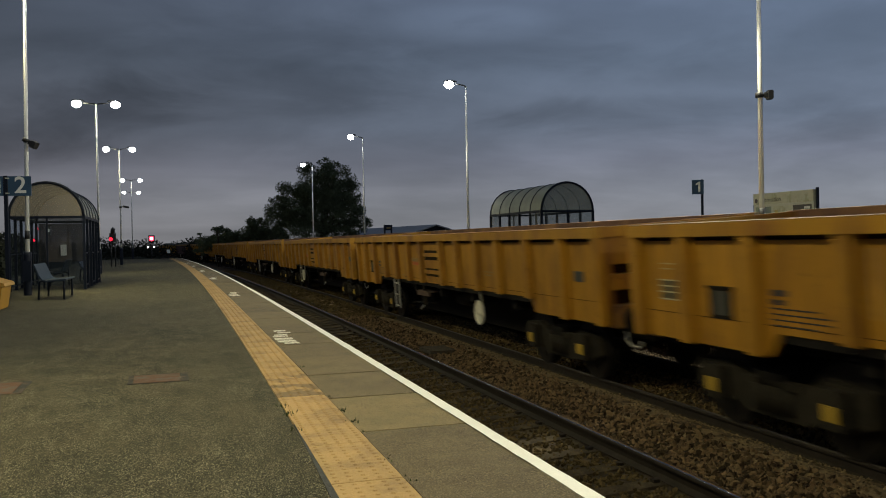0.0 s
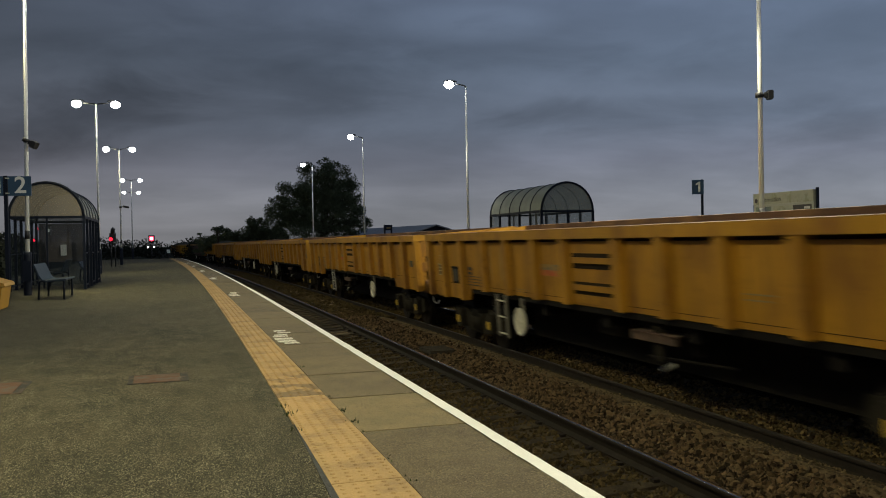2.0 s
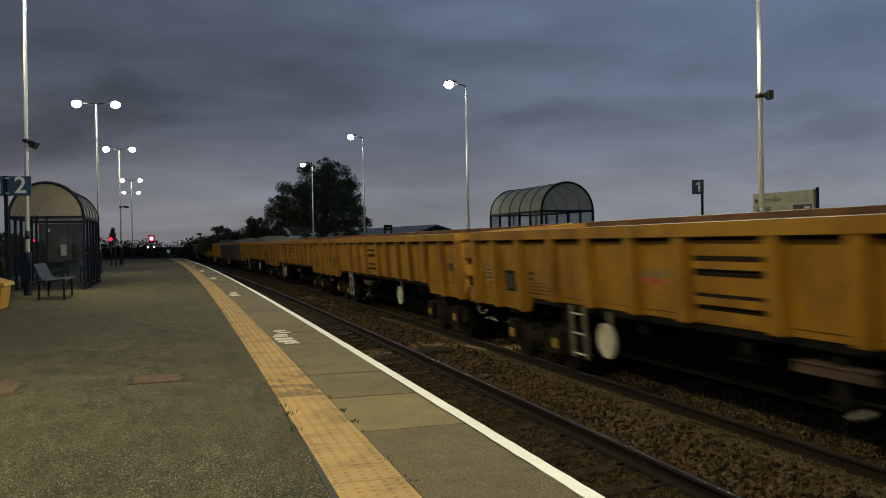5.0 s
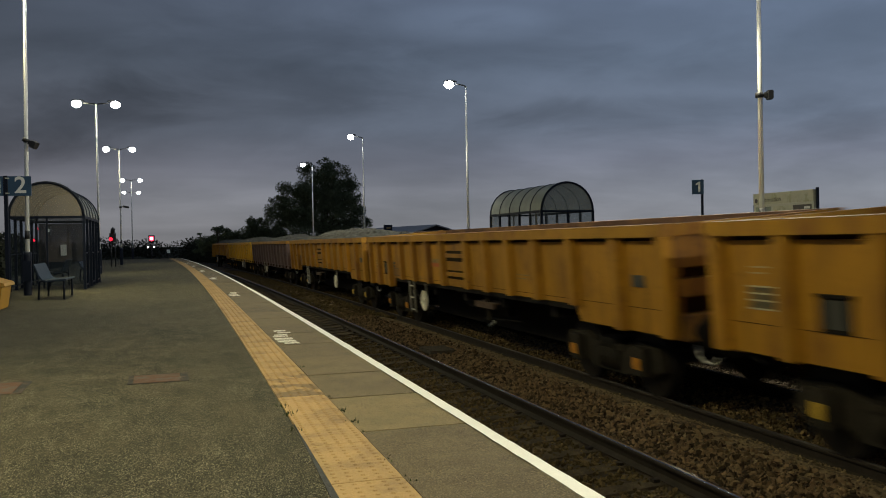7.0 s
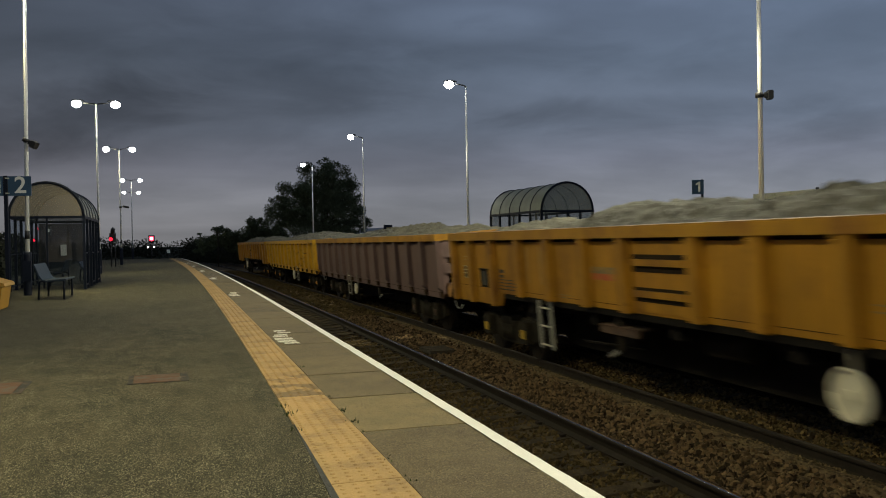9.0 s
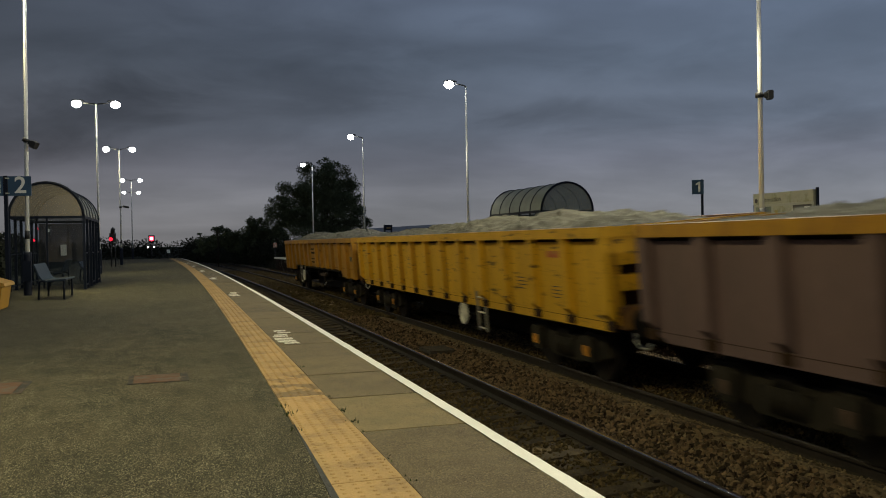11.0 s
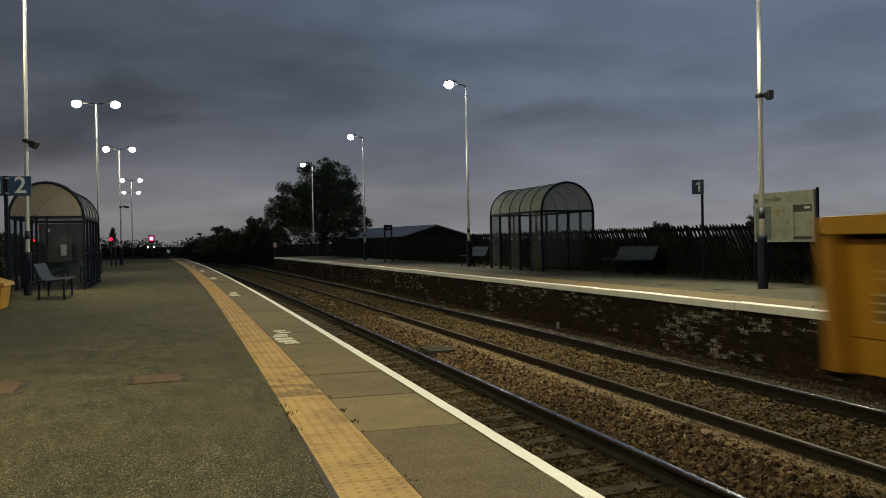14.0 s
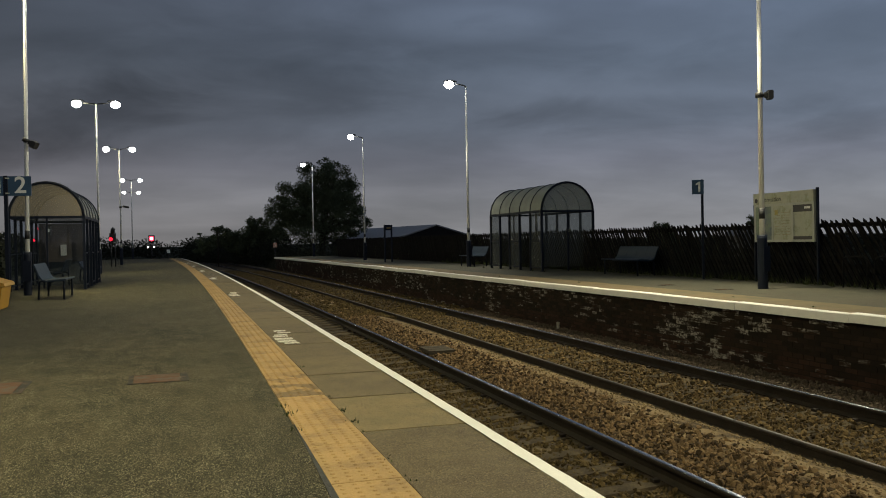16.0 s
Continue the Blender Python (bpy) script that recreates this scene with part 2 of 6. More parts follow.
def wagon_paint(name, base, rust, rust_at, streak, scuff):
    """Weathered wagon enamel: runs of grime down the plates, rust in blotches and specks, dark scuffs along the side."""
    m = bpy.data.materials.new(name)
    m.use_nodes = True
    n, l = m.node_tree.nodes, m.node_tree.links
    b = n["Principled BSDF"]
    b.inputs["Roughness"].default_value, b.inputs["Specular IOR Level"].default_value = 0.55, 0.35
    co, info = n.new("ShaderNodeTexCoord"), n.new("ShaderNodeObjectInfo")
    shift = n.new("ShaderNodeVectorMath")
    shift.operation = "MULTIPLY_ADD"
    comb = n.new("ShaderNodeCombineXYZ")
    for k in range(3):
        l.new(info.outputs["Random"], comb.inputs[k])
    l.new(comb.outputs[0], shift.inputs[0])
    shift.inputs[1].default_value = (7.0, 31.0, 13.0)
    l.new(co.outputs["Object"], shift.inputs[2])

    def field(scale, stretch, detail, lo, hi, to_lo=0.0, to_hi=1.0):
        mp, no, mr = n.new("ShaderNodeMapping"), n.new("ShaderNodeTexNoise"), n.new("ShaderNodeMapRange")
        mp.inputs["Scale"].default_value = stretch
        no.inputs["Scale"].default_value, no.inputs["Detail"].default_value, no.inputs["Roughness"].default_value = scale, detail, 0.64
        mr.inputs["From Min"].default_value, mr.inputs["From Max"].default_value = lo, hi
        mr.inputs["To Min"].default_value, mr.inputs["To Max"].default_value = to_lo, to_hi
        l.new(shift.outputs[0], mp.inputs["Vector"])
        l.new(mp.outputs[0], no.inputs["Vector"])
        l.new(no.outputs["Fac"], mr.inputs["Value"])
        return mr.outputs[0]

    def mix(factor, a, c):
        node = n.new("ShaderNodeMix")
        node.data_type = "RGBA"
        l.new(factor, node.inputs["Factor"])
        l.new(a, node.inputs[6])
        node.inputs[7].default_value = (*c, 1)
        return node.outputs[2]

    def scaled(vec, by):
        node = n.new("ShaderNodeVectorMath")
        node.operation = "SCALE"
        if isinstance(vec, tuple):
            node.inputs[0].default_value = vec
        else:
            l.new(vec, node.inputs[0])
        l.new(by, node.inputs["Scale"])
        return node.outputs[0]

    colour = scaled(base, field(0.9, (1, 1, 0.8), 5, 0.3, 0.7, 1 - streak * 0.7, 1 + streak * 0.7))
    colour = scaled(colour, field(4.5, (1, 1.6, 0.09), 5, 0.3, 0.7, 1 - streak, 1 + streak * 0.6))
    colour = mix(field(1.7, (1, 1.1, 0.55), 9, rust_at[0], rust_at[1], 0.0, 0.8), colour, rust)
    colour = mix(field(16.0, (1, 1, 0.7), 6, 0.60, 0.70, 0.0, 0.7), colour, tuple(0.55 * c for c in rust))
    if scuff:
        colour = mix(field(2.6, (1, 0.55, 3.4), 5, 0.60, 0.67, 0.0, scuff), colour, (0.040, 0.026, 0.014))
        colour = mix(field(9.0, (1, 0.5, 2.0), 4, 0.63, 0.72, 0.0, scuff), colour, (0.055, 0.040, 0.022))
    l.new(colour, b.inputs["Base Color"])
    bp = n.new("ShaderNodeBump")
    bp.inputs["Strength"].default_value, bp.inputs["Distance"].default_value = 0.25, 0.01
    l.new(field(5.0, (1, 1, 1), 5, 0.0, 1.0), bp.inputs["Height"])
    l.new(bp.outputs[0], b.inputs["Normal"])
    return m


M = {}
M["asphalt"] = mat("asphalt", (0.036, 0.034, 0.0175), 0.88, vary=0.36, scale=9.0, bump=1.0, bump_scale=110, second=(0.074, 0.061, 0.032), second_at=(0.38, 0.64), second_scale=0.8, stretch=(1.25, 0.6, 1), chips=(0.265, 0.238, 0.148), spec=0.2)
M["asphalt_far"] = mat("asphalt_far", (0.070, 0.067, 0.048), 0.9, vary=0.2, scale=5.0, bump=0.6, bump_scale=60, second=(0.085, 0.076, 0.052), second_at=(0.45, 0.7), second_scale=0.5, spec=0.2)
M["coping"] = mat("coping", (0.150, 0.113, 0.055), 0.88, vary=0.16, scale=5.0, bump=0.8, bump_scale=140, second=(0.092, 0.073, 0.038), second_at=(0.44, 0.78), second_scale=1.3, per_object=0.9, chips=(0.23, 0.175, 0.088), space="world")
M["coping_pale"] = mat("coping_pale", (0.225, 0.170, 0.074), 0.88, vary=0.14, scale=5.0, bump=0.8, bump_scale=140, second=(0.150, 0.116, 0.054), second_at=(0.46, 0.8), second_scale=1.6, chips=(0.26, 0.20, 0.10), space="world")
M["tactile"] = mat("tactile", (0.42, 0.270, 0.105), 0.85, vary=0.10, scale=4.0, bump=0.5, bump_scale=150, second=(0.22, 0.140, 0.060), second_at=(0.48, 0.70), second_scale=2.6, per_object=0.22, space="world")
M["tactile_worn"] = mat("tactile_worn", (0.38, 0.240, 0.092), 0.85, vary=0.2, scale=5.0, bump=0.5, bump_scale=150, second=(0.18, 0.118, 0.052), second_at=(0.47, 0.58), second_scale=3.0, space="world")
M["white_paint"] = mat("white_paint", (0.86, 0.84, 0.75), 0.55, vary=0.05, scale=7.0, second=(0.55, 0.50, 0.40), second_at=(0.66, 0.88), second_scale=6.0, bump=0.2)
M["worn_paint"] = mat("worn_paint", (0.74, 0.69, 0.55), 0.7, vary=0.2, scale=25.0, second=(0.22, 0.19, 0.14), second_at=(0.5, 0.62), second_scale=28.0)
M["iron_cover"] = mat("iron_cover", (0.108, 0.047, 0.017), 0.9, vary=0.3, scale=8.0, second=(0.09, 0.07, 0.045), second_at=(0.45, 0.6), second_scale=7.0, bump=0.5)
M["sand"] = mat("sand", (0.215, 0.155, 0.080), 0.95, vary=0.25, scale=11.0, bump=1.0, bump_scale=60, second=(0.070, 0.050, 0.028), second_at=(0.50, 0.60), second_scale=2.2, spec=0.1)
M["ballast"] = mat("ballast", (0.050, 0.038, 0.024), 0.95, vary=0.4, scale=7.0, bump=1.0, bump_scale=26, second=(0.15, 0.115, 0.064), second_at=(0.52, 0.66), second_scale=1.6, spec=0.1)
M["stone"] = mat("stone", (0.122, 0.081, 0.040), 0.95, vary=0.36, scale=9.0, per_island=1.4, bump=0.5, bump_scale=60, spec=0.15)
M["stone_dark"] = mat("stone_dark", (0.088, 0.063, 0.027), 0.95, vary=0.25, scale=9.0, per_island=0.9, spec=0.1)
M["stone_shade"] = mat("stone_shade", (0.118, 0.082, 0.037), 0.95, vary=0.35, scale=9.0, per_island=1.2, spec=0.1)
M["stone_pale"] = mat("stone_pale", (0.185, 0.135, 0.070), 0.95, vary=0.3, scale=9.0, per_island=1.0, spec=0.1)
M["stone_grey"] = mat("stone_grey", (0.105, 0.081, 0.058), 0.95, vary=0.25, scale=9.0, per_island=0.9, spec=0.1)
M["load"] = mat("load", (0.124, 0.115, 0.082), 0.95, vary=0.35, scale=4.0, bump=1.0, bump_scale=18, second=(0.085, 0.082, 0.060), second_at=(0.45, 0.65), second_scale=5.0, per_island=0.6)
M["rail_rust"] = mat("rail_rust", (0.024, 0.018, 0.013), 0.8, vary=0.3, scale=6.0, bump=0.3, spec=0.2)
M["rail_dull"] = mat("rail_dull", (0.060, 0.050, 0.040), 0.5, metal=0.4, vary=0.2, scale=3.0, stretch=(12, 0.4, 1))
M["rail_top"] = mat("rail_top", (0.33, 0.34, 0.35), 0.24, metal=1.0, vary=0.08, scale=3.0, stretch=(12, 0.4, 1))
M["sleeper"] = mat("sleeper", (0.088, 0.066, 0.036), 0.95, vary=0.3, scale=6.0, second=(0.045, 0.034, 0.020), second_at=(0.42, 0.62), second_scale=5.0, bump=0.6, bump_scale=50, per_object=0.4, spec=0.15)
M["brick"] = brickwork("brick", (0.017, 0.0135, 0.010), (0.034, 0.022, 0.015), (0.59, 0.70))
M["brick_red"] = brickwork("brick_red", (0.022, 0.015, 0.011), (0.046, 0.026, 0.018), (0.64, 0.74))
M["mortar"] = brickwork("mortar", (0.015, 0.012, 0.009), (0.030, 0.021, 0.015), (0.60, 0.69))
M["earth"] = mat("earth", (0.026, 0.028, 0.018), 1.0, vary=0.4, scale=0.4, bump=0.7, bump_scale=3, spec=0.05)
M["navy"] = mat("navy", (0.0075, 0.011, 0.021), 0.5, vary=0.12, scale=6.0, bump=0.1, spec=0.2)
M["navy_seat"] = mat("navy_seat", (0.018, 0.030, 0.046), 0.45, metal=0.0, vary=0.12, scale=9.0, spec=0.25)
M["sign_blue"] = mat("sign_blue", (0.032, 0.075, 0.130), 0.4, vary=0.08, scale=4.0)
M["sign_white"] = mat("sign_white", (0.80, 0.80, 0.74), 0.5, vary=0.05, scale=6.0)
M["column"] = mat("column", (0.87, 0.87, 0.82), 0.5, metal=0.0, vary=0.06, scale=3.0)
M["column_black"] = mat("column_black", (0.02, 0.02, 0.02), 0.5)
M["head"] = mat("head", (0.04, 0.04, 0.04), 0.5)
M["lens"] = mat("lens", (0.9, 0.9, 0.9), 0.3, emit=(0.97, 0.98, 1.0), emit_strength=20.0)
M["red_lens"] = mat("red_lens", (0.7, 0.02, 0.04), 0.3, emit=(1.0, 0.012, 0.035), emit_strength=2.6)
M["red_core"] = mat("red_core", (0.8, 0.3, 0.3), 0.3, emit=(1.0, 0.30, 0.36), emit_strength=6.0)
M["red_glow"] = mat("red_glow", (0.7, 0.02, 0.04), 0.3, emit=(1.0, 0.022, 0.045), emit_strength=8.0)
M["white_lens"] = mat("white_lens", (0.8, 0.8, 0.8), 0.3, emit=(1.0, 0.93, 0.8), emit_strength=4.0)
M["black"] = mat("black", (0.016, 0.016, 0.017), 0.55, vary=0.2)
M["roof_sheet"] = glass("roof_sheet", (0.38, 0.40, 0.34), 0.50, 0.35, (0.76, 0.78, 0.73))
M["end_sheet"] = glass("end_sheet", (0.33, 0.29, 0.225), 0.40, 0.35, (0.84, 0.83, 0.81))
# far shelter glass, its milky reflection put into body colour and opacity
M["pane_reflecting"] = glass("pane_reflecting", (0.15, 0.165, 0.165), 0.20, 0.2, (0.86, 0.88, 0.88))
M["pane_brown"] = glass("pane_brown", (0.20, 0.165, 0.14), 0.55, 0.2, (0.72, 0.68, 0.66))
# greyer copy of end_sheet, with the sky behind it put into the colour
M["end_sheet_skylit"] = glass("end_sheet_skylit", (0.36, 0.38, 0.36), 0.36, 0.35, (0.93, 0.94, 0.94))
M["pane"] = glass("pane", (0.06, 0.07, 0.08), 0.07, 0.05, (0.84, 0.87, 0.90))
M["grit"] = mat("grit", (0.42, 0.22, 0.022), 0.5, vary=0.1, scale=5.0, second=(0.35, 0.19, 0.04), second_at=(0.6, 0.8))
M["fence"] = mat("fence", (0.011, 0.010, 0.0085), 0.85, vary=0.35, scale=5.0, per_object=0.5, bump=0.3, spec=0.06)
M["leaf"] = mat("leaf", (0.098, 0.118, 0.064), 0.8, vary=0.2, scale=2.0, per_island=0.5, spec=0.2)
M["leaf_far"] = mat("leaf_far", (0.040, 0.044, 0.029), 0.9, vary=0.25, scale=1.0, per_island=1.0, spec=0.1)
M["bark"] = mat("bark", (0.045, 0.036, 0.026), 0.95, vary=0.3, scale=5.0, bump=0.7, bump_scale=14, spec=0.1)
M["grass"] = mat("grass", (0.045, 0.056, 0.018), 0.9, vary=0.3, scale=3.0, per_island=0.9, spec=0.2)
M["barn_roof"] = mat("barn_roof", (0.34, 0.34, 0.35), 0.7, vary=0.08, scale=2.0)
M["barn_wall"] = mat("barn_wall", (0.016, 0.015, 0.015), 0.9, vary=0.2, scale=2.0, spec=0.1)
M["alu"] = mat("alu", (0.46, 0.47, 0.41), 0.5, metal=0.3, vary=0.06)
M["poster"] = mat("poster", (0.43, 0.44, 0.34), 0.4, vary=0.07, scale=9.0, second=(0.32, 0.33, 0.22), second_at=(0.5, 0.6), second_scale=5.0)
M["poster_green"] = mat("poster_green", (0.22, 0.27, 0.20), 0.4, vary=0.2, scale=6.0, second=(0.12, 0.15, 0.17), second_at=(0.45, 0.6), second_scale=3.0)
M["poster_dark"] = mat("poster_dark", (0.06, 0.06, 0.055), 0.4, vary=0.2)
M["ink"] = mat("ink", (0.03, 0.03, 0.035), 0.5)
M["yellow_ochre"] = mat("yellow_ochre", (0.38, 0.31, 0.10), 0.5)


# ------------------------------------------------------------------ mesh helpers
def bend(y):
    return BEND * y * y / 2


def along(off, y, z, turn=0.0):
    """A pose on the parallel of the line at that offset, its y axis along the line."""
    return Matrix.Translation((off + bend(y), y, z)) @ Matrix.Rotation(-math.atan(BEND * y) + radians(turn), 4, "Z")


def box(bm, x0, x1, y0, y1, z0, z1, m=None):
    vs = [bm.verts.new((x, y, z)) for z in (z0, z1) for x, y in ((x0, y0), (x1, y0), (x1, y1), (x0, y1))]
    if m is not None:
        for v in vs:
            v.co = m @ v.co
    for f in ((3, 2, 1, 0), (4, 5, 6, 7), (0, 1, 5, 4), (1, 2, 6, 5), (2, 3, 7, 6), (3, 0, 4, 7)):
        bm.faces.new([vs[i] for i in f])
    return vs


def tube(bm, points, radius, sides=8, radius_end=None, caps=True):
    """A round bar through the points."""
    pts = [Vector(p) for p in points]
    rings = []
    for i, p in enumerate(pts):
        d = (pts[min(i + 1, len(pts) - 1)] - pts[max(i - 1, 0)]).normalized()
        side = d.cross(Vector((0, 0, 1)))
        if side.length < 0.05:
            side = Vector((1, 0, 0))
        side.normalize()
        up = side.cross(d)
        r = radius if radius_end is None else radius + (radius_end - radius) * i / (len(pts) - 1)
        rings.append([bm.verts.new(p + side * (r * math.cos(a)) + up * (r * math.sin(a))) for a in [2 * math.pi * k / sides for k in range(sides)]])
    for a, b in zip(rings, rings[1:]):
        for k in range(sides):
            f = bm.faces.new((a[k], a[(k + 1) % sides], b[(k + 1) % sides], b[k]))
            f.smooth = True
    if caps:
        bm.faces.new(rings[0][::-1])
        bm.faces.new(rings[-1])


def prism(bm, outline, axis, a, b):
    """An outline pushed along an axis from a to b. For axis x it lies in (y, z), for y in (x, z), for z in (x, y)."""
    def at(p, s):
        return {"x": (s, p[0], p[1]), "y": (p[0], s, p[1]), "z": (p[0], p[1], s)}[axis]
    lo = [bm.verts.new(at(p, a)) for p in outline]
    hi = [bm.verts.new(at(p, b)) for p in outline]
    n = len(outline)
    bm.faces.new(lo)
    bm.faces.new(hi[::-1])
    for i in range(n):
        bm.faces.new((lo[i], hi[i], hi[(i + 1) % n], lo[(i + 1) % n]))


def ball(bm, c, rx, ry, rz, u=10, v=6):
    m = Matrix.Translation(c) @ Matrix.Diagonal((rx, ry, rz, 1))
    got = bmesh.ops.create_uvsphere(bm, u_segments=u, v_segments=v, radius=1, matrix=m)
    for vert in got["verts"]:
        for f in vert.link_faces:
            f.smooth = True


def mesh_of(name, bm, material):
    bmesh.ops.recalc_face_normals(bm, faces=bm.faces)
    me = bpy.data.meshes.new(name)
    bm.to_mesh(me)
    bm.free()
    me.materials.append(material)
    return me


def part(name, bm, material, parent, label=""):
    """Links a bmesh as one mesh object under a thing or a part."""
    ob = new(name, mesh_of(name, bm, material))
    ob.parent = parent
    return tagged(ob, label)


def thing(name, label, category, group="", m=None):
    ob = new(name)
    ob.empty_display_size = 0.2
    if m is not None:
        ob.matrix_basis = m
    return tagged(ob, label, category, group)


def ribbon(name, profile, y0, y1, step, material, close=False):
    """A profile of (offset, height) swept along the bend of the line."""
    n = max(1, round((y1 - y0) / step))
    verts, faces, w = [], [], len(profile)
    for i in range(n + 1):
        y = y0 + (y1 - y0) * i / n
        verts += [(off + bend(y), y, z) for off, z in profile]
    for i in range(n):
        for j in range(w if close else w - 1):
            a, b = i * w + j, i * w + (j + 1) % w
            faces.append((a, b, b + w, a + w))
    if close:
        faces += [tuple(range(w))[::-1], tuple(n * w + j for j in range(w))]
    me = bpy.data.meshes.new(name)
    me.from_pydata(verts, [], faces)
    me.materials.append(material)
    me.update()
    bm = bmesh.new()
    bm.from_mesh(me)
    bmesh.ops.recalc_face_normals(bm, faces=bm.faces)
    bm.to_mesh(me)
    bm.free()
    return new(name, me)


def lettering(name, text, size, material, parent, m, bold=0.0):
    """Words in the built-in font, as a thin mesh."""
    cu = bpy.data.curves.new(name, "FONT")
    cu.body, cu.size, cu.extrude, cu.align_x, cu.align_y = text, size, 0.002, "CENTER", "CENTER"
    cu.offset = bold
    tmp = bpy.data.objects.new(name, cu)
    scene.collection.objects.link(tmp)
    me = bpy.data.meshes.new_from_object(tmp.evaluated_get(bpy.context.evaluated_depsgraph_get()))
    bpy.data.objects.remove(tmp)
    me.materials.clear()
    me.materials.append(material)
    ob = new(name, me)
    ob.parent, ob.matrix_basis = parent, m
    return ob


# ------------------------------------------------------------------ ground, tracks, platforms
def structure(ob, label, category=""):
    return tagged(ob, label, category, kind="structure")


def build_ground():
    bm = bmesh.new()
    rng = random.Random(3)
    xs = [-2500, -800, -300, -120, -60, -30, -12, -6.6, 1.2, 2.0, 9.0, 13.2, 20, 40, 80, 160, 400, 1000, 2500]
    ys = [-600, -200, -60, -20, 0, 20, 40, 60, 72, 84, 96, 110, 130, 160, 220, 300, 500, 900, 2500]
    grid = []
    for y in ys:
        row = []
        for x in xs:
            b = bend(min(max(y, -60), 160)) if -50 < x < 50 else 0
            z = -1.22
            if (x >= 20 or x <= -12) and y < 160:
                z = -0.3 + rng.uniform(-0.1, 0.1)
            row.append(bm.verts.new((x + b, y, z)))
        grid.append(row)
    for r0, r1 in zip(grid, grid[1:]):
        for i in range(len(xs) - 1):
            bm.faces.new((r0[i], r0[i + 1], r1[i + 1], r1[i]))
    ob = new("ground", mesh_of("ground", bm, M["earth"]))
    structure(ob, "dark rough earth and grass round the railway", "ground")


BED = [(1.5, -1.20), (2.6, -1.155), (3.3, -1.115), (3.95, -1.085), (4.2, -1.05), (4.6, -0.985), (5.05, -0.955), (5.5, -1.00), (5.85, -1.09), (6.2, -1.118), (6.75, -1.092), (7.3, -1.054),
       (7.6, -1.02), (7.95, -0.99), (8.5, -0.93)]


def stones(name, count, y0, y1, o0, o1, size0, size1, material, label, seed, power=1.0, bare=0.0, thin=0.0):
    """Broken stones lying on the bed, joined: each a twisted and dented octahedron."""
    rs = np.random.RandomState(seed)
    base = np.array([(1, 0, 0), (0, 1, 0), (-1, 0, 0), (0, -1, 0), (0, 0, 1), (0, 0, -1), (.6, .6, .5), (-.6, .6, -.5), (-.6, -.6, .5), (.6, -.6, -.5)], float)
    tris = [(0, 6, 4), (6, 1, 4), (1, 2, 4), (2, 8, 4), (8, 3, 4), (3, 0, 4), (1, 6, 0), (0, 9, 5), (0, 1, 5), (1, 7, 5), (7, 2, 5), (2, 3, 5), (3, 9, 5), (9, 0, 3), (2, 7, 1), (3, 8, 2)]
    ys = y0 + (y1 - y0) * rs.rand(count) ** power
    os_ = o0 + (o1 - o0) * rs.rand(count)
    # sleepers keep partly clear of stone, and the heap thins out towards its far foot
    on_sleeper = np.abs((ys + 3.0 + 0.325) % 0.65 - 0.325) < 0.115
    keep = ~(on_sleeper & (rs.rand(count) < bare)) & (rs.rand(count) >= thin * (os_ - o0) / (o1 - o0))
    ys, os_ = ys[keep], os_[keep]
    count = len(ys)
    s = (size0 + (size1 - size0) * rs.rand(count) ** 1.6)[:, None, None]
    pts = base[None] * s * (0.65 + 0.6 * rs.rand(count, 10, 1)) * np.array((1, 0.75, 0.65))
    for i, j in ((0, 1), (1, 2), (0, 2)):
        a = rs.rand(count, 1) * 6.283
        p, q = pts[:, :, i].copy(), pts[:, :, j].copy()
        pts[:, :, i], pts[:, :, j] = p * np.cos(a) - q * np.sin(a), p * np.sin(a) + q * np.cos(a)
    bed_at = np.interp(os_, [o for o, z in BED], [z for o, z in BED])
    home = np.stack([os_ + BEND * ys * ys / 2, ys, bed_at + s[:, 0, 0] * rs.uniform(-0.2, 0.7, count)], 1)
    verts = pts + home[:, None, :]
    faces = (np.array(tris)[None] + 10 * np.arange(count)[:, None, None]).reshape(-1, 3)
    me = bpy.data.meshes.new(name)
    me.from_pydata(verts.reshape(-1, 3).tolist(), [], faces.tolist())
    me.materials.append(material)
    tagged(new(name, me), label, "ballast", kind="stuff")


def build_rail(name, off, top, label, lean, worn="rail_top"):
    """A flat-bottomed rail, leaning with the cant of the line and towards the middle of its track."""
    ca, sa = math.cos(radians(lean)), math.sin(radians(lean))
    w = [(-0.07, -0.16), (0.07, -0.16), (0.07, -0.148), (0.012, -0.125), (0.010, -0.05), (0.036, -0.038), (0.036, -0.016), (0.028, -0.007), (-0.028, -0.007), (-0.036, -0.016), (-0.036, -0.038), (-0.010, -0.05), (-0.012, -0.125), (-0.07, -0.148)]
    crown = [(-0.022, -0.0068), (-0.0212, -0.0034), (-0.019, -0.0014), (-0.015, 0.0), (-0.008, 0.0006), (0.0, 0.0008)]
    crown = crown + [(-a, b) for a, b in crown[-2::-1]]
    rail = ribbon(name, [(off + a * ca - b * sa, top + a * sa + b * ca) for a, b in w], -12, 125, 1.6, M["rail_rust"], close=True)
    structure(rail, label, "rail")
    face = ribbon("running_surface", [(off + a * ca - b * sa, top + a * sa + b * ca) for a, b in crown], -12, 125, 1.6, M[worn])
    for f in face.data.polygons:
        f.use_smooth = True
    face.parent = rail
    tagged(face, "bright worn steel running surface" if worn == "rail_top" else "dull brown running surface")
    return rail


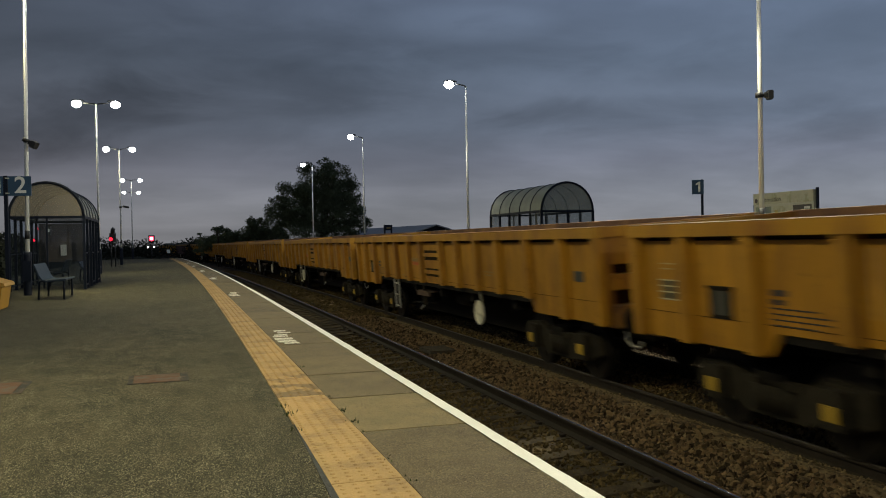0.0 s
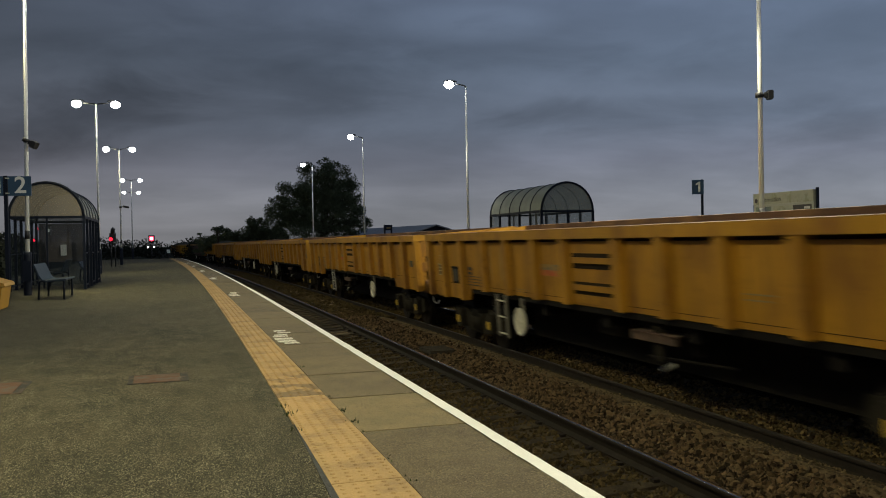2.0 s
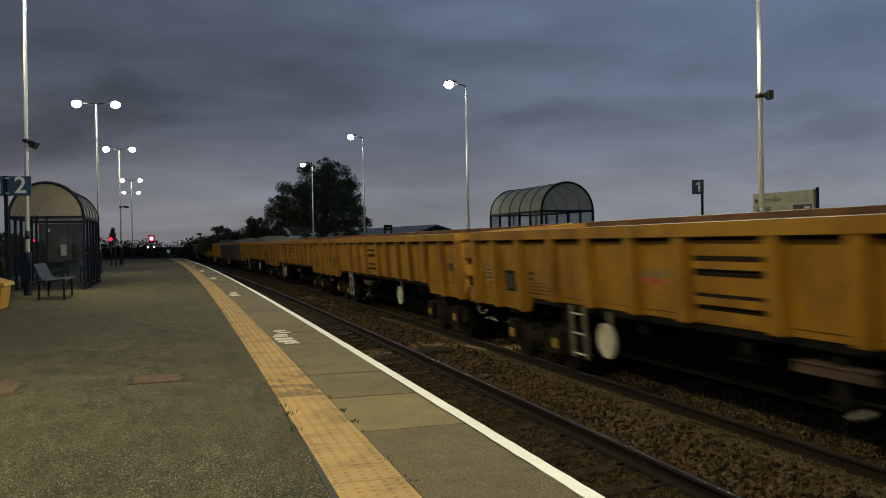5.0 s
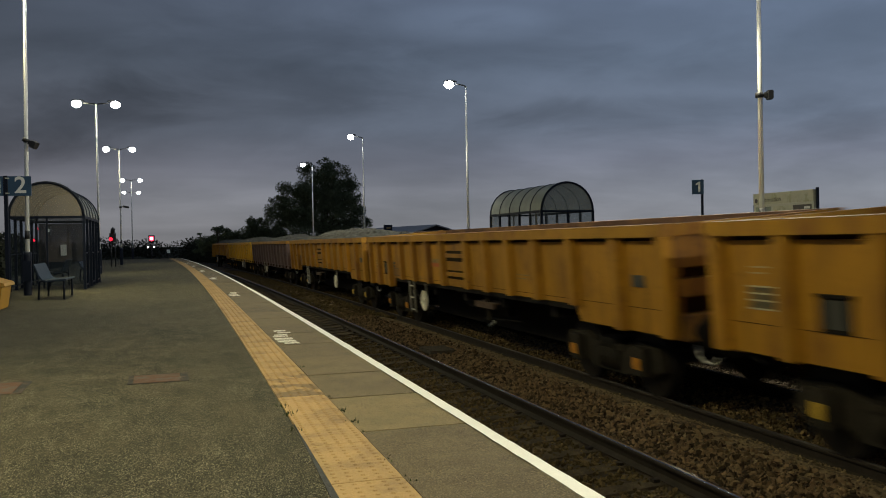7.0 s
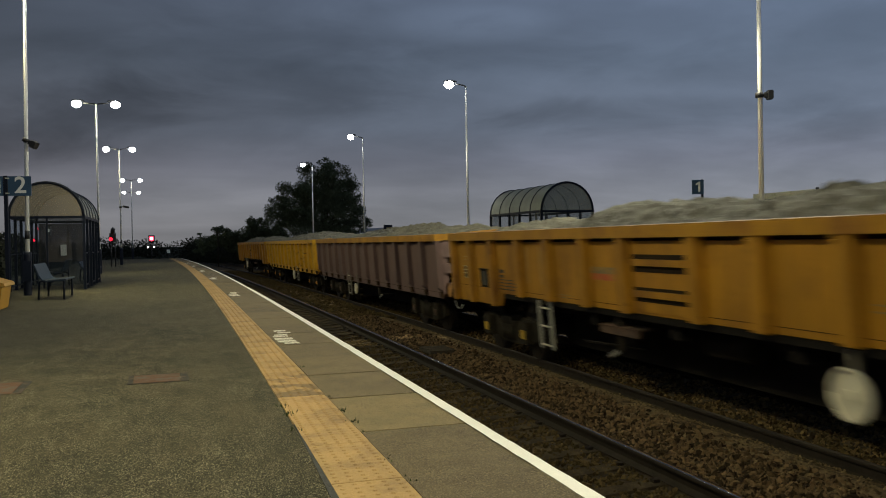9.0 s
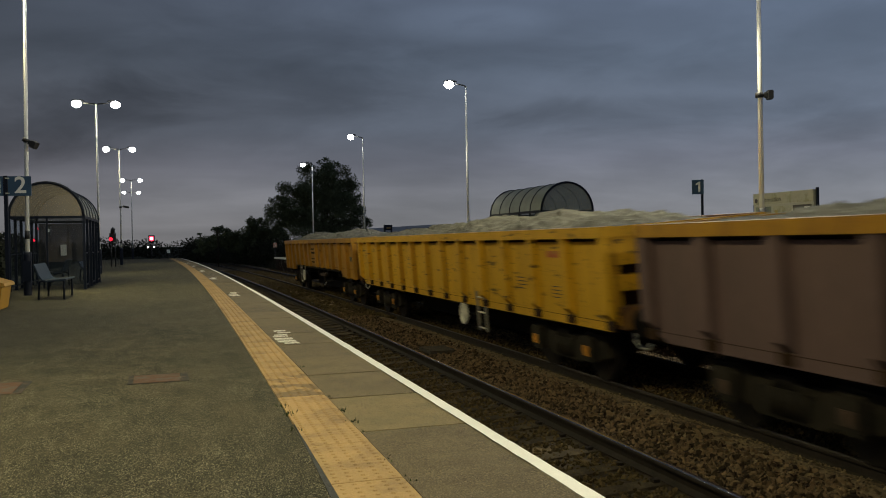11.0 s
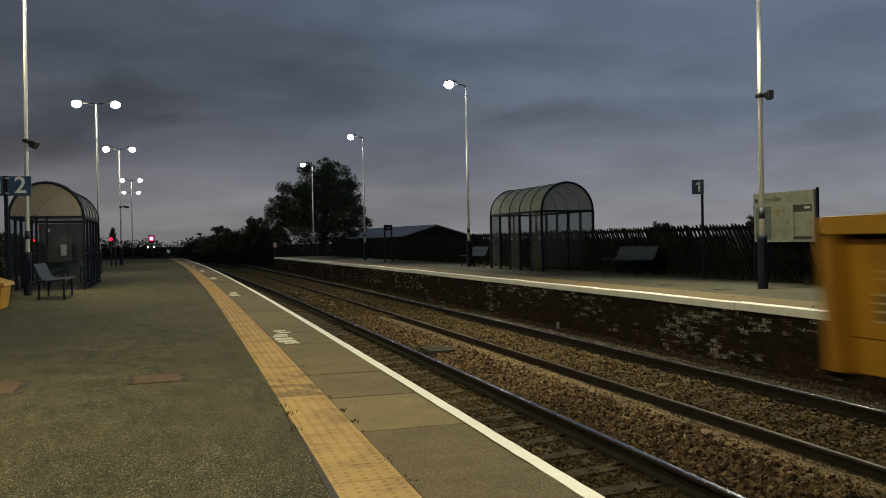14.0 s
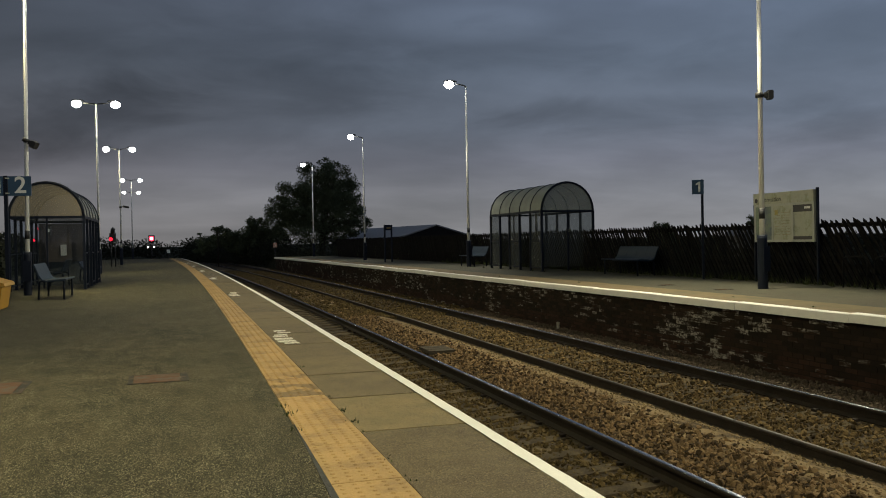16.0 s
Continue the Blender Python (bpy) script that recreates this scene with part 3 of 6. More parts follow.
def build_track(name, near_off, z0, z1, y_to, label):
    """Concrete sleepers under two rails, the bed tilted as the line is."""
    track = thing(name, label, "track")
    structure(track, label)
    bm = bmesh.new()
    vs = box(bm, -1.25, 1.25, -0.13, 0.13, -0.20, 0.0)
    for v in vs[4:]:
        v.co.y *= 0.8
        v.co.x *= 0.985
    bmesh.ops.bevel(bm, geom=[e for e in bm.edges if e.verts[0].co.z > -0.01 and e.verts[1].co.z > -0.01], offset=0.015, segments=1)
    me = mesh_of("sleeper", bm, M["sleeper"])
    clip = bmesh.new()
    for s in (-0.7525, 0.7525):
        for q in (-0.1, 0.1):
            box(clip, s + q - 0.030, s + q + 0.030, -0.035, 0.035, -0.01, 0.030)
    cm = mesh_of("rail_clip", clip, M["rail_rust"])
    rng = random.Random(5)
    y = -3.0
    tilt = math.atan2(z1 - z0, 1.505)
    while y < y_to:
        ob = new("sleeper", me)
        ob.parent = track
        ob.matrix_basis = along(near_off + 0.7525, y, (z0 + z1) / 2 - 0.165 + rng.uniform(-0.008, 0.004)) @ Matrix.Rotation(-tilt, 4, "Y") @ Matrix.Rotation(rng.uniform(-0.01, 0.01), 4, "Z")
        if y < 22:
            c = new("rail_clip", cm)
            c.parent = ob
        y += 0.65


def build_near_platform():
    edge = 1.735
    prof = [(-6.4, -0.03), (-4.0, 0.0), (-2.5, 0.0), (-1.0, 0.0), (0.0, 0.0), (0.632, 0.0), (0.632, -0.06)]
    top = ribbon("platform_near", [(-6.4, -1.2), *prof], -8, 82, 1.0, M["asphalt"])
    structure(top, "grey-green worn asphalt platform surface", "platform")
    ramp = bmesh.new()
    x = bend(82)
    prism(ramp, [(82, 0), (82, -1.2), (94, -1.2), (94, -1.0)], "x", -6.4 + x, edge + x)
    structure(new("platform_ramp", mesh_of("platform_ramp", ramp, M["asphalt"])), "asphalt ramp down from the platform end", "ramp")
    wall = ribbon("platform_wall_near", [(0.64, -0.06), (1.66, -0.06), (1.66, -1.2)], -8, 82, 1.0, M["brick"])
    structure(wall, "dark brick wall under the platform edge", "wall")
    # a strip of newer tarmac beside the tactile paving
    bm = bmesh.new()
    prism(bm, [(0.55, -6), (0.57, 2.0), (0.592, 3.6), (0.612, 4.6), (0.630, 5.6), (0.630, -6)], "z", -0.01, 0.004)
    strip = new("tarmac_strip", mesh_of("tarmac_strip", bm, M["tarmac"]))
    structure(strip, "dark narrow tarmac strip beside the tactile paving", "strip")
    # tactile slabs with rows of blisters
    bm = bmesh.new()
    vs = box(bm, -0.176, 0.176, -0.1994, 0.1994, -0.05, 0.0)
    for v in vs[4:]:
        v.co.x *= 0.99
        v.co.y *= 0.998
    for i in range(5):
        for j in range(6):
            cx, cy = -0.14 + 0.07 * i, -0.165 + 0.066 * j
            lo = [bm.verts.new((cx + 0.016 * math.cos(a), cy + 0.016 * math.sin(a), 0)) for a in (0, 1.05, 2.09, 3.14, 4.19, 5.24)]
            hi = [bm.verts.new((cx + 0.010 * math.cos(a), cy + 0.010 * math.sin(a), 0.0055)) for a in (0, 1.05, 2.09, 3.14, 4.19, 5.24)]
            for q in range(6):
                bm.faces.new((lo[q], lo[(q + 1) % 6], hi[(q + 1) % 6], hi[q]))
            bm.faces.new(hi)
    me = mesh_of("tactile_slab", bm, M["tactile"])
    worn = me.copy()
    worn.materials.clear()
    worn.materials.append(M["tactile_worn"])
    paving = thing("tactile_paving", "ochre blister paving strip along the platform edge", "paving")
    structure(paving, "ochre blister paving strip along the platform edge")
    rng = random.Random(8)
    y = -5.0
    while y < 81:
        gap = 0.008 if abs(y - 4.15) < 0.2 or abs(y - 7.75) < 0.2 else 0.0
        ob = new("tactile_slab", worn if 6.3 < y < 7.5 else me)
        ob.parent = paving
        ob.matrix_basis = along(0.812, y + gap, 0.004 + rng.uniform(-0.001, 0.001)) @ Matrix.Rotation(rng.uniform(-0.002, 0.002), 4, "X") @ Matrix.Rotation(rng.uniform(-0.003, 0.003), 4, "Z")
        y += 0.4
    # coping slabs
    cop = thing("platform_coping", "worn concrete coping slabs along the platform edge", "coping")
    structure(cop, "worn concrete coping slabs along the platform edge")
    edges = [-6.0, -4.8, -3.6, -2.4, -1.2, 0.15, 1.4, 2.65, 3.92, 5.06, 6.24, 7.40, 8.56]
    while edges[-1] < 81:
        edges.append(edges[-1] + 1.2)
    for a, b in zip(edges, edges[1:]):
        bm = bmesh.new()
        half = (b - a) / 2 - 0.006
        vs = box(bm, -0.372, 0.372, -half, half, -0.15, 0.0)
        for v in vs[4:]:
            v.co.x *= 0.992
            v.co.y *= 0.997
        me = mesh_of("coping_slab", bm, M["coping_pale"] if 5.0 < a < 5.5 else M["coping"])
        ob = new("coping_slab", me)
        ob.parent = cop
        ob.matrix_basis = along(1.363, (a + b) / 2, rng.uniform(-0.004, 0.004)) @ Matrix.Rotation(rng.uniform(-0.006, 0.006), 4, "Z") @ Matrix.Rotation(rng.uniform(-0.004, 0.004), 4, "X")
    # white edge line, brushed on unevenly
    rs = random.Random(4)
    verts, faces, n = [], [], 0
    y = -6.0
    while y < 81:
        b = bend(y)
        w0, w1 = 1.652 + rs.uniform(-0.003, 0.003), 1.737 + rs.uniform(-0.002, 0.002)
        verts += [(w0 + b, y, 0.0065), (w1 + b, y, 0.0065), (w1 + 0.002 + b, y, -0.05)]
        if n:
            k = 3 * n
            faces += [(k - 3, k - 2, k + 1, k), (k - 2, k - 1, k + 2, k + 1)]
        n += 1
        y += 0.12 if y < 14 else 1.0
    me = bpy.data.meshes.new("edge_line")
    me.from_pydata(verts, [], faces)
    me.materials.append(M["white_paint"])
    structure(new("edge_line", me), "white painted line along the platform edge", "line")
    # painted words that can no longer be read, as bars
    for y, sx in ((10.6, 1.0), (20.2, 1.0), (30.2, 1.0), (39.3, 1.0), (49, 1.0), (58, 1.0)):
        bm = bmesh.new()
        for x0, x1, y0, y1 in ((-0.02, 0.13, 0.62, 0.78), (0.0, 0.16, 0.38, 0.50), (-0.07, 0.09, 0.12, 0.24), (-0.10, 0.08, -0.04, 0.06), (-0.11, 0.10, -0.36, -0.18), (-0.10, 0.11, -0.62, -0.44), (-0.05, 0.12, -0.80, -0.68)):
            box(bm, x0, x1, y0, y1, 0.0, 0.004)
        ob = new("platform_lettering", mesh_of("platform_lettering", bm, M["worn_paint"]))
        ob.matrix_basis = along(1.13, y, 0.0035)
        structure(ob, "worn white painted lettering on the coping", "marking")
    # iron covers let into the asphalt
    for cx, cy, w, d in ((-0.27, 7.76, 0.38, 0.44), (-1.62, 7.72, 0.52, 0.60)):
        cover = thing("inspection_cover", "rusty brown iron inspection cover set in the asphalt", "cover", "covers in the platform", pose(cx, cy, 0.0, 0, 0, 1.5))
        bm = bmesh.new()
        box(bm, -w / 2, w / 2, -d / 2, d / 2, -0.03, 0.005)
        part("plate", bm, M["iron_cover"], cover)
        bm = bmesh.new()
        for a, b, c, e in ((-w / 2 - 0.045, -w / 2 - 0.005, -d / 2 - 0.03, d / 2 + 0.03), (w / 2 + 0.005, w / 2 + 0.07, -d / 2 - 0.03, d / 2 + 0.03), (-w / 2 - 0.005, w / 2 + 0.005, -d / 2 - 0.03, -d / 2 - 0.005), (-w / 2 - 0.005, w / 2 + 0.005, d / 2 + 0.005, d / 2 + 0.03)):
            box(bm, a, b, c, e, -0.03, 0.004)
        part("frame", bm, M["surround"], cover, "worn tarmac surround")


def build_far_platform():
    end = 69.5
    top = ribbon("platform_far", [(8.44, ZR - 0.09), (8.44, ZR), (9.25, ZR + 0.002), (9.6, ZR + 0.0), (11.0, ZR), (13.4, ZR), (13.4, -1.2)], -8, end, 1.0, M["asphalt_far"])
    structure(top, "pale worn asphalt surface of the far platform", "platform")
    strip = ribbon("platform_strip", [(8.47, ZR + 0.001), (8.48, ZR + 0.006), (9.42, ZR + 0.006), (9.43, ZR + 0.001)], -8, end, 1.0, M["coping_far"])
    structure(strip, "brownish concrete strip behind the platform edge", "paving")
    bm = bmesh.new()
    x = bend(end)
    prism(bm, [(end, ZR), (end, -1.2), (end + 10, -1.2), (end + 10, -1.1)], "x", 8.44 + x, 13.4 + x)
    structure(new("platform_ramp_far", mesh_of("platform_ramp_far", bm, M["earth"])), "dark ramp at the end of the far platform", "ramp")
    wall = ribbon("platform_wall_far", [(8.4405, ZR - 0.06), (8.4405, -1.25)], -8, end, 1.0, M["mortar"])
    structure(wall, "dark brick platform wall streaked with white salts", "wall")
    rng = random.Random(9)
    # coping units painted white
    cop = thing("far_coping", "white painted coping units along the far platform edge", "coping")
    structure(cop, "white painted coping units along the far platform edge")
    y = -7.6
    while y < end - 0.1:
        ln = min(2.4, end - y)
        bm = bmesh.new()
        h = ln / 2 - 0.007
        prism(bm, [(0.0, -0.125), (0.0, -0.012), (0.012, 0.0), (0.16, 0.0), (0.16, -0.125)], "y", -h, h)
        ob = new("coping_unit", mesh_of("coping_unit", bm, M["white_paint"]))
        ob.parent = cop
        ob.matrix_basis = along(8.352 + rng.uniform(-0.006, 0.006), y + ln / 2, ZR + 0.008 + rng.uniform(-0.006, 0.006)) @ Matrix.Rotation(rng.uniform(-0.004, 0.004), 4, "X")
        y += ln
    # bricks: the nearest ones singly, the rest of the length joined
    bm = bmesh.new()
    vs = box(bm, 0.0, 0.05, -0.1055, 0.1055, -0.0305, 0.0305)
    me = mesh_of("brick", bm, M["brick"])
    me_red = me.copy()
    me_red.materials.clear()
    me_red.materials.append(M["brick_red"])
    count = 0
    verts, faces, warm = [], [], []
    for row in range(13):
        z = ZR - 0.165 - 0.075 * row
        y = 7.0 + (0.1125 if row % 2 else 0.0)
        while y < 69.3:
            proud = rng.uniform(-0.003, 0.003)
            if y > 8.6 and count < 300 and y < 14.2:
                ob = new("brick", me_red if row > 7 else me)
                ob.parent = wall
                ob.matrix_basis = along(8.435 + proud, y, z) @ Matrix.Rotation(rng.uniform(-0.02, 0.02), 4, "X")
                count += 1
            else:
                b = 8.435 + proud + bend(y)
                k = len(verts)
                for yy, zz in ((y - 0.1055, z - 0.0305), (y + 0.1055, z - 0.0305), (y + 0.1055, z + 0.0305), (y - 0.1055, z + 0.0305)):
                    verts += [(b, yy, zz), (b + 0.05, yy, zz)]
                faces += [(k, k + 2, k + 4, k + 6), (k, k + 1, k + 3, k + 2), (k + 2, k + 3, k + 5, k + 4), (k + 4, k + 5, k + 7, k + 6), (k + 6, k + 7, k + 1, k)]
                warm += [int(row > 7)] * 5
            y += 0.225
    me2 = bpy.data.meshes.new("brickwork")
    me2.from_pydata(verts, [], faces)
    me2.materials.append(M["brick"])
    me2.materials.append(M["brick_red"])
    me2.polygons.foreach_set("material_index", warm)
    rest = new("brickwork", me2)
    rest.parent = wall
    tagged(rest, "dark bricks with white salt streaks", kind="stuff")
    # a small white marker peg at the foot of the wall
    peg = thing("marker_peg", "small white lineside marker peg beside the rail", "marker", m=along(8.30, 18.1, -0.96))
    bm = bmesh.new()
    box(bm, -0.025, 0.025, -0.025, 0.025, 0, 0.15)
    box(bm, -0.03, 0.03, -0.03, 0.03, 0.15, 0.17)
    part("post", bm, M["faded_white"], peg)


M["tarmac"] = mat("tarmac", (0.045, 0.045, 0.042), 0.9, vary=0.25, scale=12.0, bump=0.6, bump_scale=120)
M["faded_white"] = mat("faded_white", (0.36, 0.34, 0.29), 0.7, vary=0.2)
M["surround"] = mat("surround", (0.026, 0.023, 0.016), 0.9, vary=0.3, scale=12.0, second=(0.085, 0.060, 0.034), second_at=(0.48, 0.62), second_scale=8.0, bump=0.6, bump_scale=120)
M["coping_far"] = mat("coping_far", (0.165, 0.125, 0.068), 0.9, vary=0.15, scale=5.0, second=(0.10, 0.092, 0.062), second_at=(0.5, 0.7), second_scale=0.9, spec=0.2)

build_ground()
bed = ribbon("track_bed", BED, -10, 120, 0.8, M["ballast"])
structure(bed, "dark dirty stone ballast under the tracks", "ballast")
sand = ribbon("sand_strip", [(o, float(np.interp(o, [a for a, b in BED], [b for a, b in BED])) + h) for o, h in ((4.72, 0.001), (4.9, 0.006), (5.05, 0.007), (5.3, 0.006), (5.5, 0.007), (5.72, 0.006), (5.88, 0.001))], -6, 40, 0.8, M["sand"])
structure(sand, "pale sandy fines on the slope of the ballast heap", "ballast")
build_near_platform()
build_far_platform()
build_rail("rail_1", 4.0955 - 1.505, -0.975, "steel rail of the near track under the platform", 0.4)
build_rail("rail_2", 4.0955, -0.8875, "polished steel rail of the near track", 9.0)
build_rail("rail_3", 5.9863, RAIL_LOW, "dull brown steel rail of the far track beside the heaped ballast", 1.1, "rail_dull")
build_rail("rail_4", 7.4913, -0.861, "steel rail of the far track near the platform wall", 9.0)
build_track("track_near", 4.0955 - 1.505, -0.975, -0.8875, 80, "near railway track on concrete sleepers")
build_track("track_far", 5.9863, RAIL_LOW, -0.861, 80, "far railway track on concrete sleepers")


# ------------------------------------------------------------------ the train
WAGON_LENGTH = 15.92
RAIL_Z = -0.914
CANT = math.atan2(0.106, 1.505)
WAGONS = []
M["wagon_orange"] = wagon_paint("wagon_orange", (0.432, 0.208, 0.0150), (0.150, 0.058, 0.014), (0.48, 0.70), 0.24, 0.0)
M["wagon_yellow"] = wagon_paint("wagon_yellow", (0.63, 0.345, 0.015), (0.20, 0.090, 0.018), (0.60, 0.78), 0.12, 0.85)
M["wagon_maroon"] = mat("wagon_maroon", (0.138, 0.085, 0.072), 0.7, vary=0.15, scale=1.2, stretch=(1, 1, 0.3), second=(0.10, 0.065, 0.055), second_at=(0.5, 0.75), second_scale=2.4, bump=0.15, bump_scale=25, per_object=0.12)
M["rim_rust"] = wagon_paint("rim_rust", (0.44, 0.222, 0.016), (0.22, 0.088, 0.020), (0.48, 0.66), 0.15, 0.0)
M["rim_top"] = mat("rim_top", (0.15, 0.070, 0.035), 0.8, vary=0.3, scale=2.0, second=(0.26, 0.13, 0.04), second_at=(0.5, 0.7), second_scale=2.0)
M["inside"] = mat("inside", (0.13, 0.075, 0.045), 0.85, vary=0.3, scale=2.0, second=(0.07, 0.045, 0.03), second_at=(0.4, 0.6))
M["end_rust"] = mat("end_rust", (0.15, 0.070, 0.028), 0.75, vary=0.25, scale=2.0, second=(0.26, 0.125, 0.02), second_at=(0.50, 0.64), second_scale=2.2, bump=0.2, bump_scale=22)
M["end_paint"] = wagon_paint("end_paint", (0.37, 0.175, 0.017), (0.15, 0.062, 0.022), (0.44, 0.62), 0.25, 0.4)
# rust brown for seams and rib feet, painted shade for slots and end recesses
M["rust_and_shade"] = mat("rust_and_shade", (0.045, 0.024, 0.011), 0.9, vary=0.3, scale=3.0, spec=0.15)
# near-black brown that stands in for shade in the louvres
M["slot_shade"] = mat("slot_shade", (0.026, 0.017, 0.009), 0.9, vary=0.3, scale=3.0, spec=0.15)
M["pale_steel"] = mat("pale_steel", (0.34, 0.33, 0.28), 0.6, vary=0.2, scale=8.0)
M["slate"] = mat("slate", (0.048, 0.047, 0.036), 0.7, vary=0.2, scale=6.0)
M["underframe"] = mat("underframe", (0.012, 0.010, 0.008), 0.85, vary=0.3, scale=3.0, bump=0.2, spec=0.15)
M["bogie"] = mat("bogie", (0.034, 0.028, 0.019), 0.9, vary=0.3, scale=4.0, bump=0.3, spec=0.15, second=(0.016, 0.015, 0.011), second_at=(0.45, 0.7))
M["axlebox_yellow"] = mat("axlebox_yellow", (0.62, 0.40, 0.04), 0.6, vary=0.15, scale=8.0, second=(0.30, 0.17, 0.04), second_at=(0.55, 0.75), second_scale=9.0)
M["axlebox_orange"] = mat("axlebox_orange", (0.66, 0.28, 0.02), 0.6, vary=0.15, scale=8.0)
M["wheel_white"] = mat("wheel_white", (0.80, 0.75, 0.58), 0.6, vary=0.10, scale=7.0, second=(0.40, 0.36, 0.28), second_at=(0.5, 0.75), second_scale=7.0)
M["steel_wheel"] = mat("steel_wheel", (0.022, 0.018, 0.014), 0.6, metal=0.6, vary=0.2)
M["logo_red"] = mat("logo_red", (0.50, 0.09, 0.03), 0.6, vary=0.2, second=(0.42, 0.20, 0.04), second_at=(0.45, 0.6), second_scale=9.0)
M["logo_grey"] = mat("logo_grey", (0.20, 0.16, 0.09), 0.6, vary=0.2, second=(0.38, 0.22, 0.05), second_at=(0.45, 0.6), second_scale=9.0)
M["faded"] = mat("faded", (0.42, 0.30, 0.14), 0.6, vary=0.25, scale=9.0)
M["data_grey"] = mat("data_grey", (0.085, 0.072, 0.036), 0.6, vary=0.25, scale=14.0, second=(0.26, 0.14, 0.02), second_at=(0.52, 0.64), second_scale=9.0)
M["faded_pale"] = mat("faded_pale", (0.48, 0.42, 0.26), 0.6, vary=0.2, scale=9.0)
M["plate_blue"] = mat("plate_blue", (0.050, 0.056, 0.052), 0.5, vary=0.15)
M["ladder"] = mat("ladder", (0.20, 0.18, 0.135), 0.7, vary=0.2, scale=6.0)
HALF = 1.20          # half width over the plain panels
TOP = 2.300


def s_to_y(s):
    return WAGON_LENGTH / 2 - s


def bogie_meshes(box_mat):
    me = {}
    for side in (-1, 1):
        bm = bmesh.new()
        # cast side frame with a dropped middle and arched ends
        prism(bm, [(-1.35, 0.40), (-1.30, 0.70), (-0.75, 0.74), (-0.45, 0.62), (0.45, 0.62), (0.75, 0.74), (1.30, 0.70), (1.35, 0.40), (1.10, 0.33), (0.74, 0.36), (0.50, 0.24), (-0.50, 0.24), (-0.74, 0.36), (-1.10, 0.33)], "x", side * 0.84, side * 0.95)
        for c in (-0.2, 0.0, 0.2):
            tube(bm, [(side * 0.95, c, 0.30), (side * 0.95, c, 0.58)], 0.075, 8)
        box(bm, min(side * 0.88, side * 1.0), max(side * 0.88, side * 1.0), -0.40, 0.40, 0.57, 0.64)
        me[side] = mesh_of("side_frame", bm, M["bogie"])
    bm = bmesh.new()
    box(bm, -1.0, 1.0, -0.22, 0.22, 0.45, 0.72)
    box(bm, -0.9, 0.9, -1.3, -1.2, 0.45, 0.6)
    box(bm, -0.9, 0.9, 1.2, 1.3, 0.45, 0.6)
    me["bolster"] = mesh_of("bolster", bm, M["underframe"])
    bm = bmesh.new()
    tube(bm, [(-0.9, 0, 0), (0.9, 0, 0)], 0.075, 10)
    for side in (-1, 1):
        tube(bm, [(side * 0.69, 0, 0), (side * 0.725, 0, 0)], 0.485, 24)
        tube(bm, [(side * 0.725, 0, 0), (side * 0.815, 0, 0)], 0.46, 24)
        tube(bm, [(side * 0.815, 0, 0), (side * 0.84, 0, 0)], 0.20, 16)
        for k in range(4):
            a = k * math.pi / 2
            tube(bm, [(side * 0.814, 0.32 * math.cos(a), 0.32 * math.sin(a)), (side * 0.822, 0.32 * math.cos(a), 0.32 * math.sin(a))], 0.05, 8)
    me["wheelset"] = mesh_of("wheelset", bm, M["steel_wheel"])
    bm = bmesh.new()
    box(bm, -0.10, 0.10, -0.17, 0.17, -0.18, 0.20)
    bmesh.ops.bevel(bm, geom=list(bm.edges), offset=0.05, segments=2)
    me["axlebox"] = mesh_of("axlebox", bm, M["bogie"])
    bm = bmesh.new()
    tube(bm, [(-0.015, 0, 0), (0.018, 0, 0), (0.024, 0, 0)], 0.062, 14)
    box(bm, -0.01, 0.012, -0.068, 0.068, -0.075, 0.075)
    me["cap"] = mesh_of("cap", bm, box_mat)
    return me


def add_bogie(wagon, y, me):
    frame_ob = new("bogie", me["bolster"])
    frame_ob.parent = wagon
    frame_ob.location = (0, y, 0)
    tagged(frame_ob, "dark dirty cast steel bogie")
    for side in (-1, 1):
        f = new("side_frame", me[side])
        f.parent = frame_ob
    for q in (-0.92, 0.92):
        w = new("wheelset", me["wheelset"])
        w.parent = frame_ob
        w.location = (0, q, 0.46)
        for side in (-1, 1):
            a = new("axlebox", me["axlebox"])
            a.parent = frame_ob
            a.location = (side * 0.96, q, 0.49)
            c = new("axlebox_cap", me["cap"])
            c.parent = frame_ob
            c.location = (side * 1.066, q, 0.47)
            if side < 0:
                c.rotation_euler = (0, 0, math.pi)


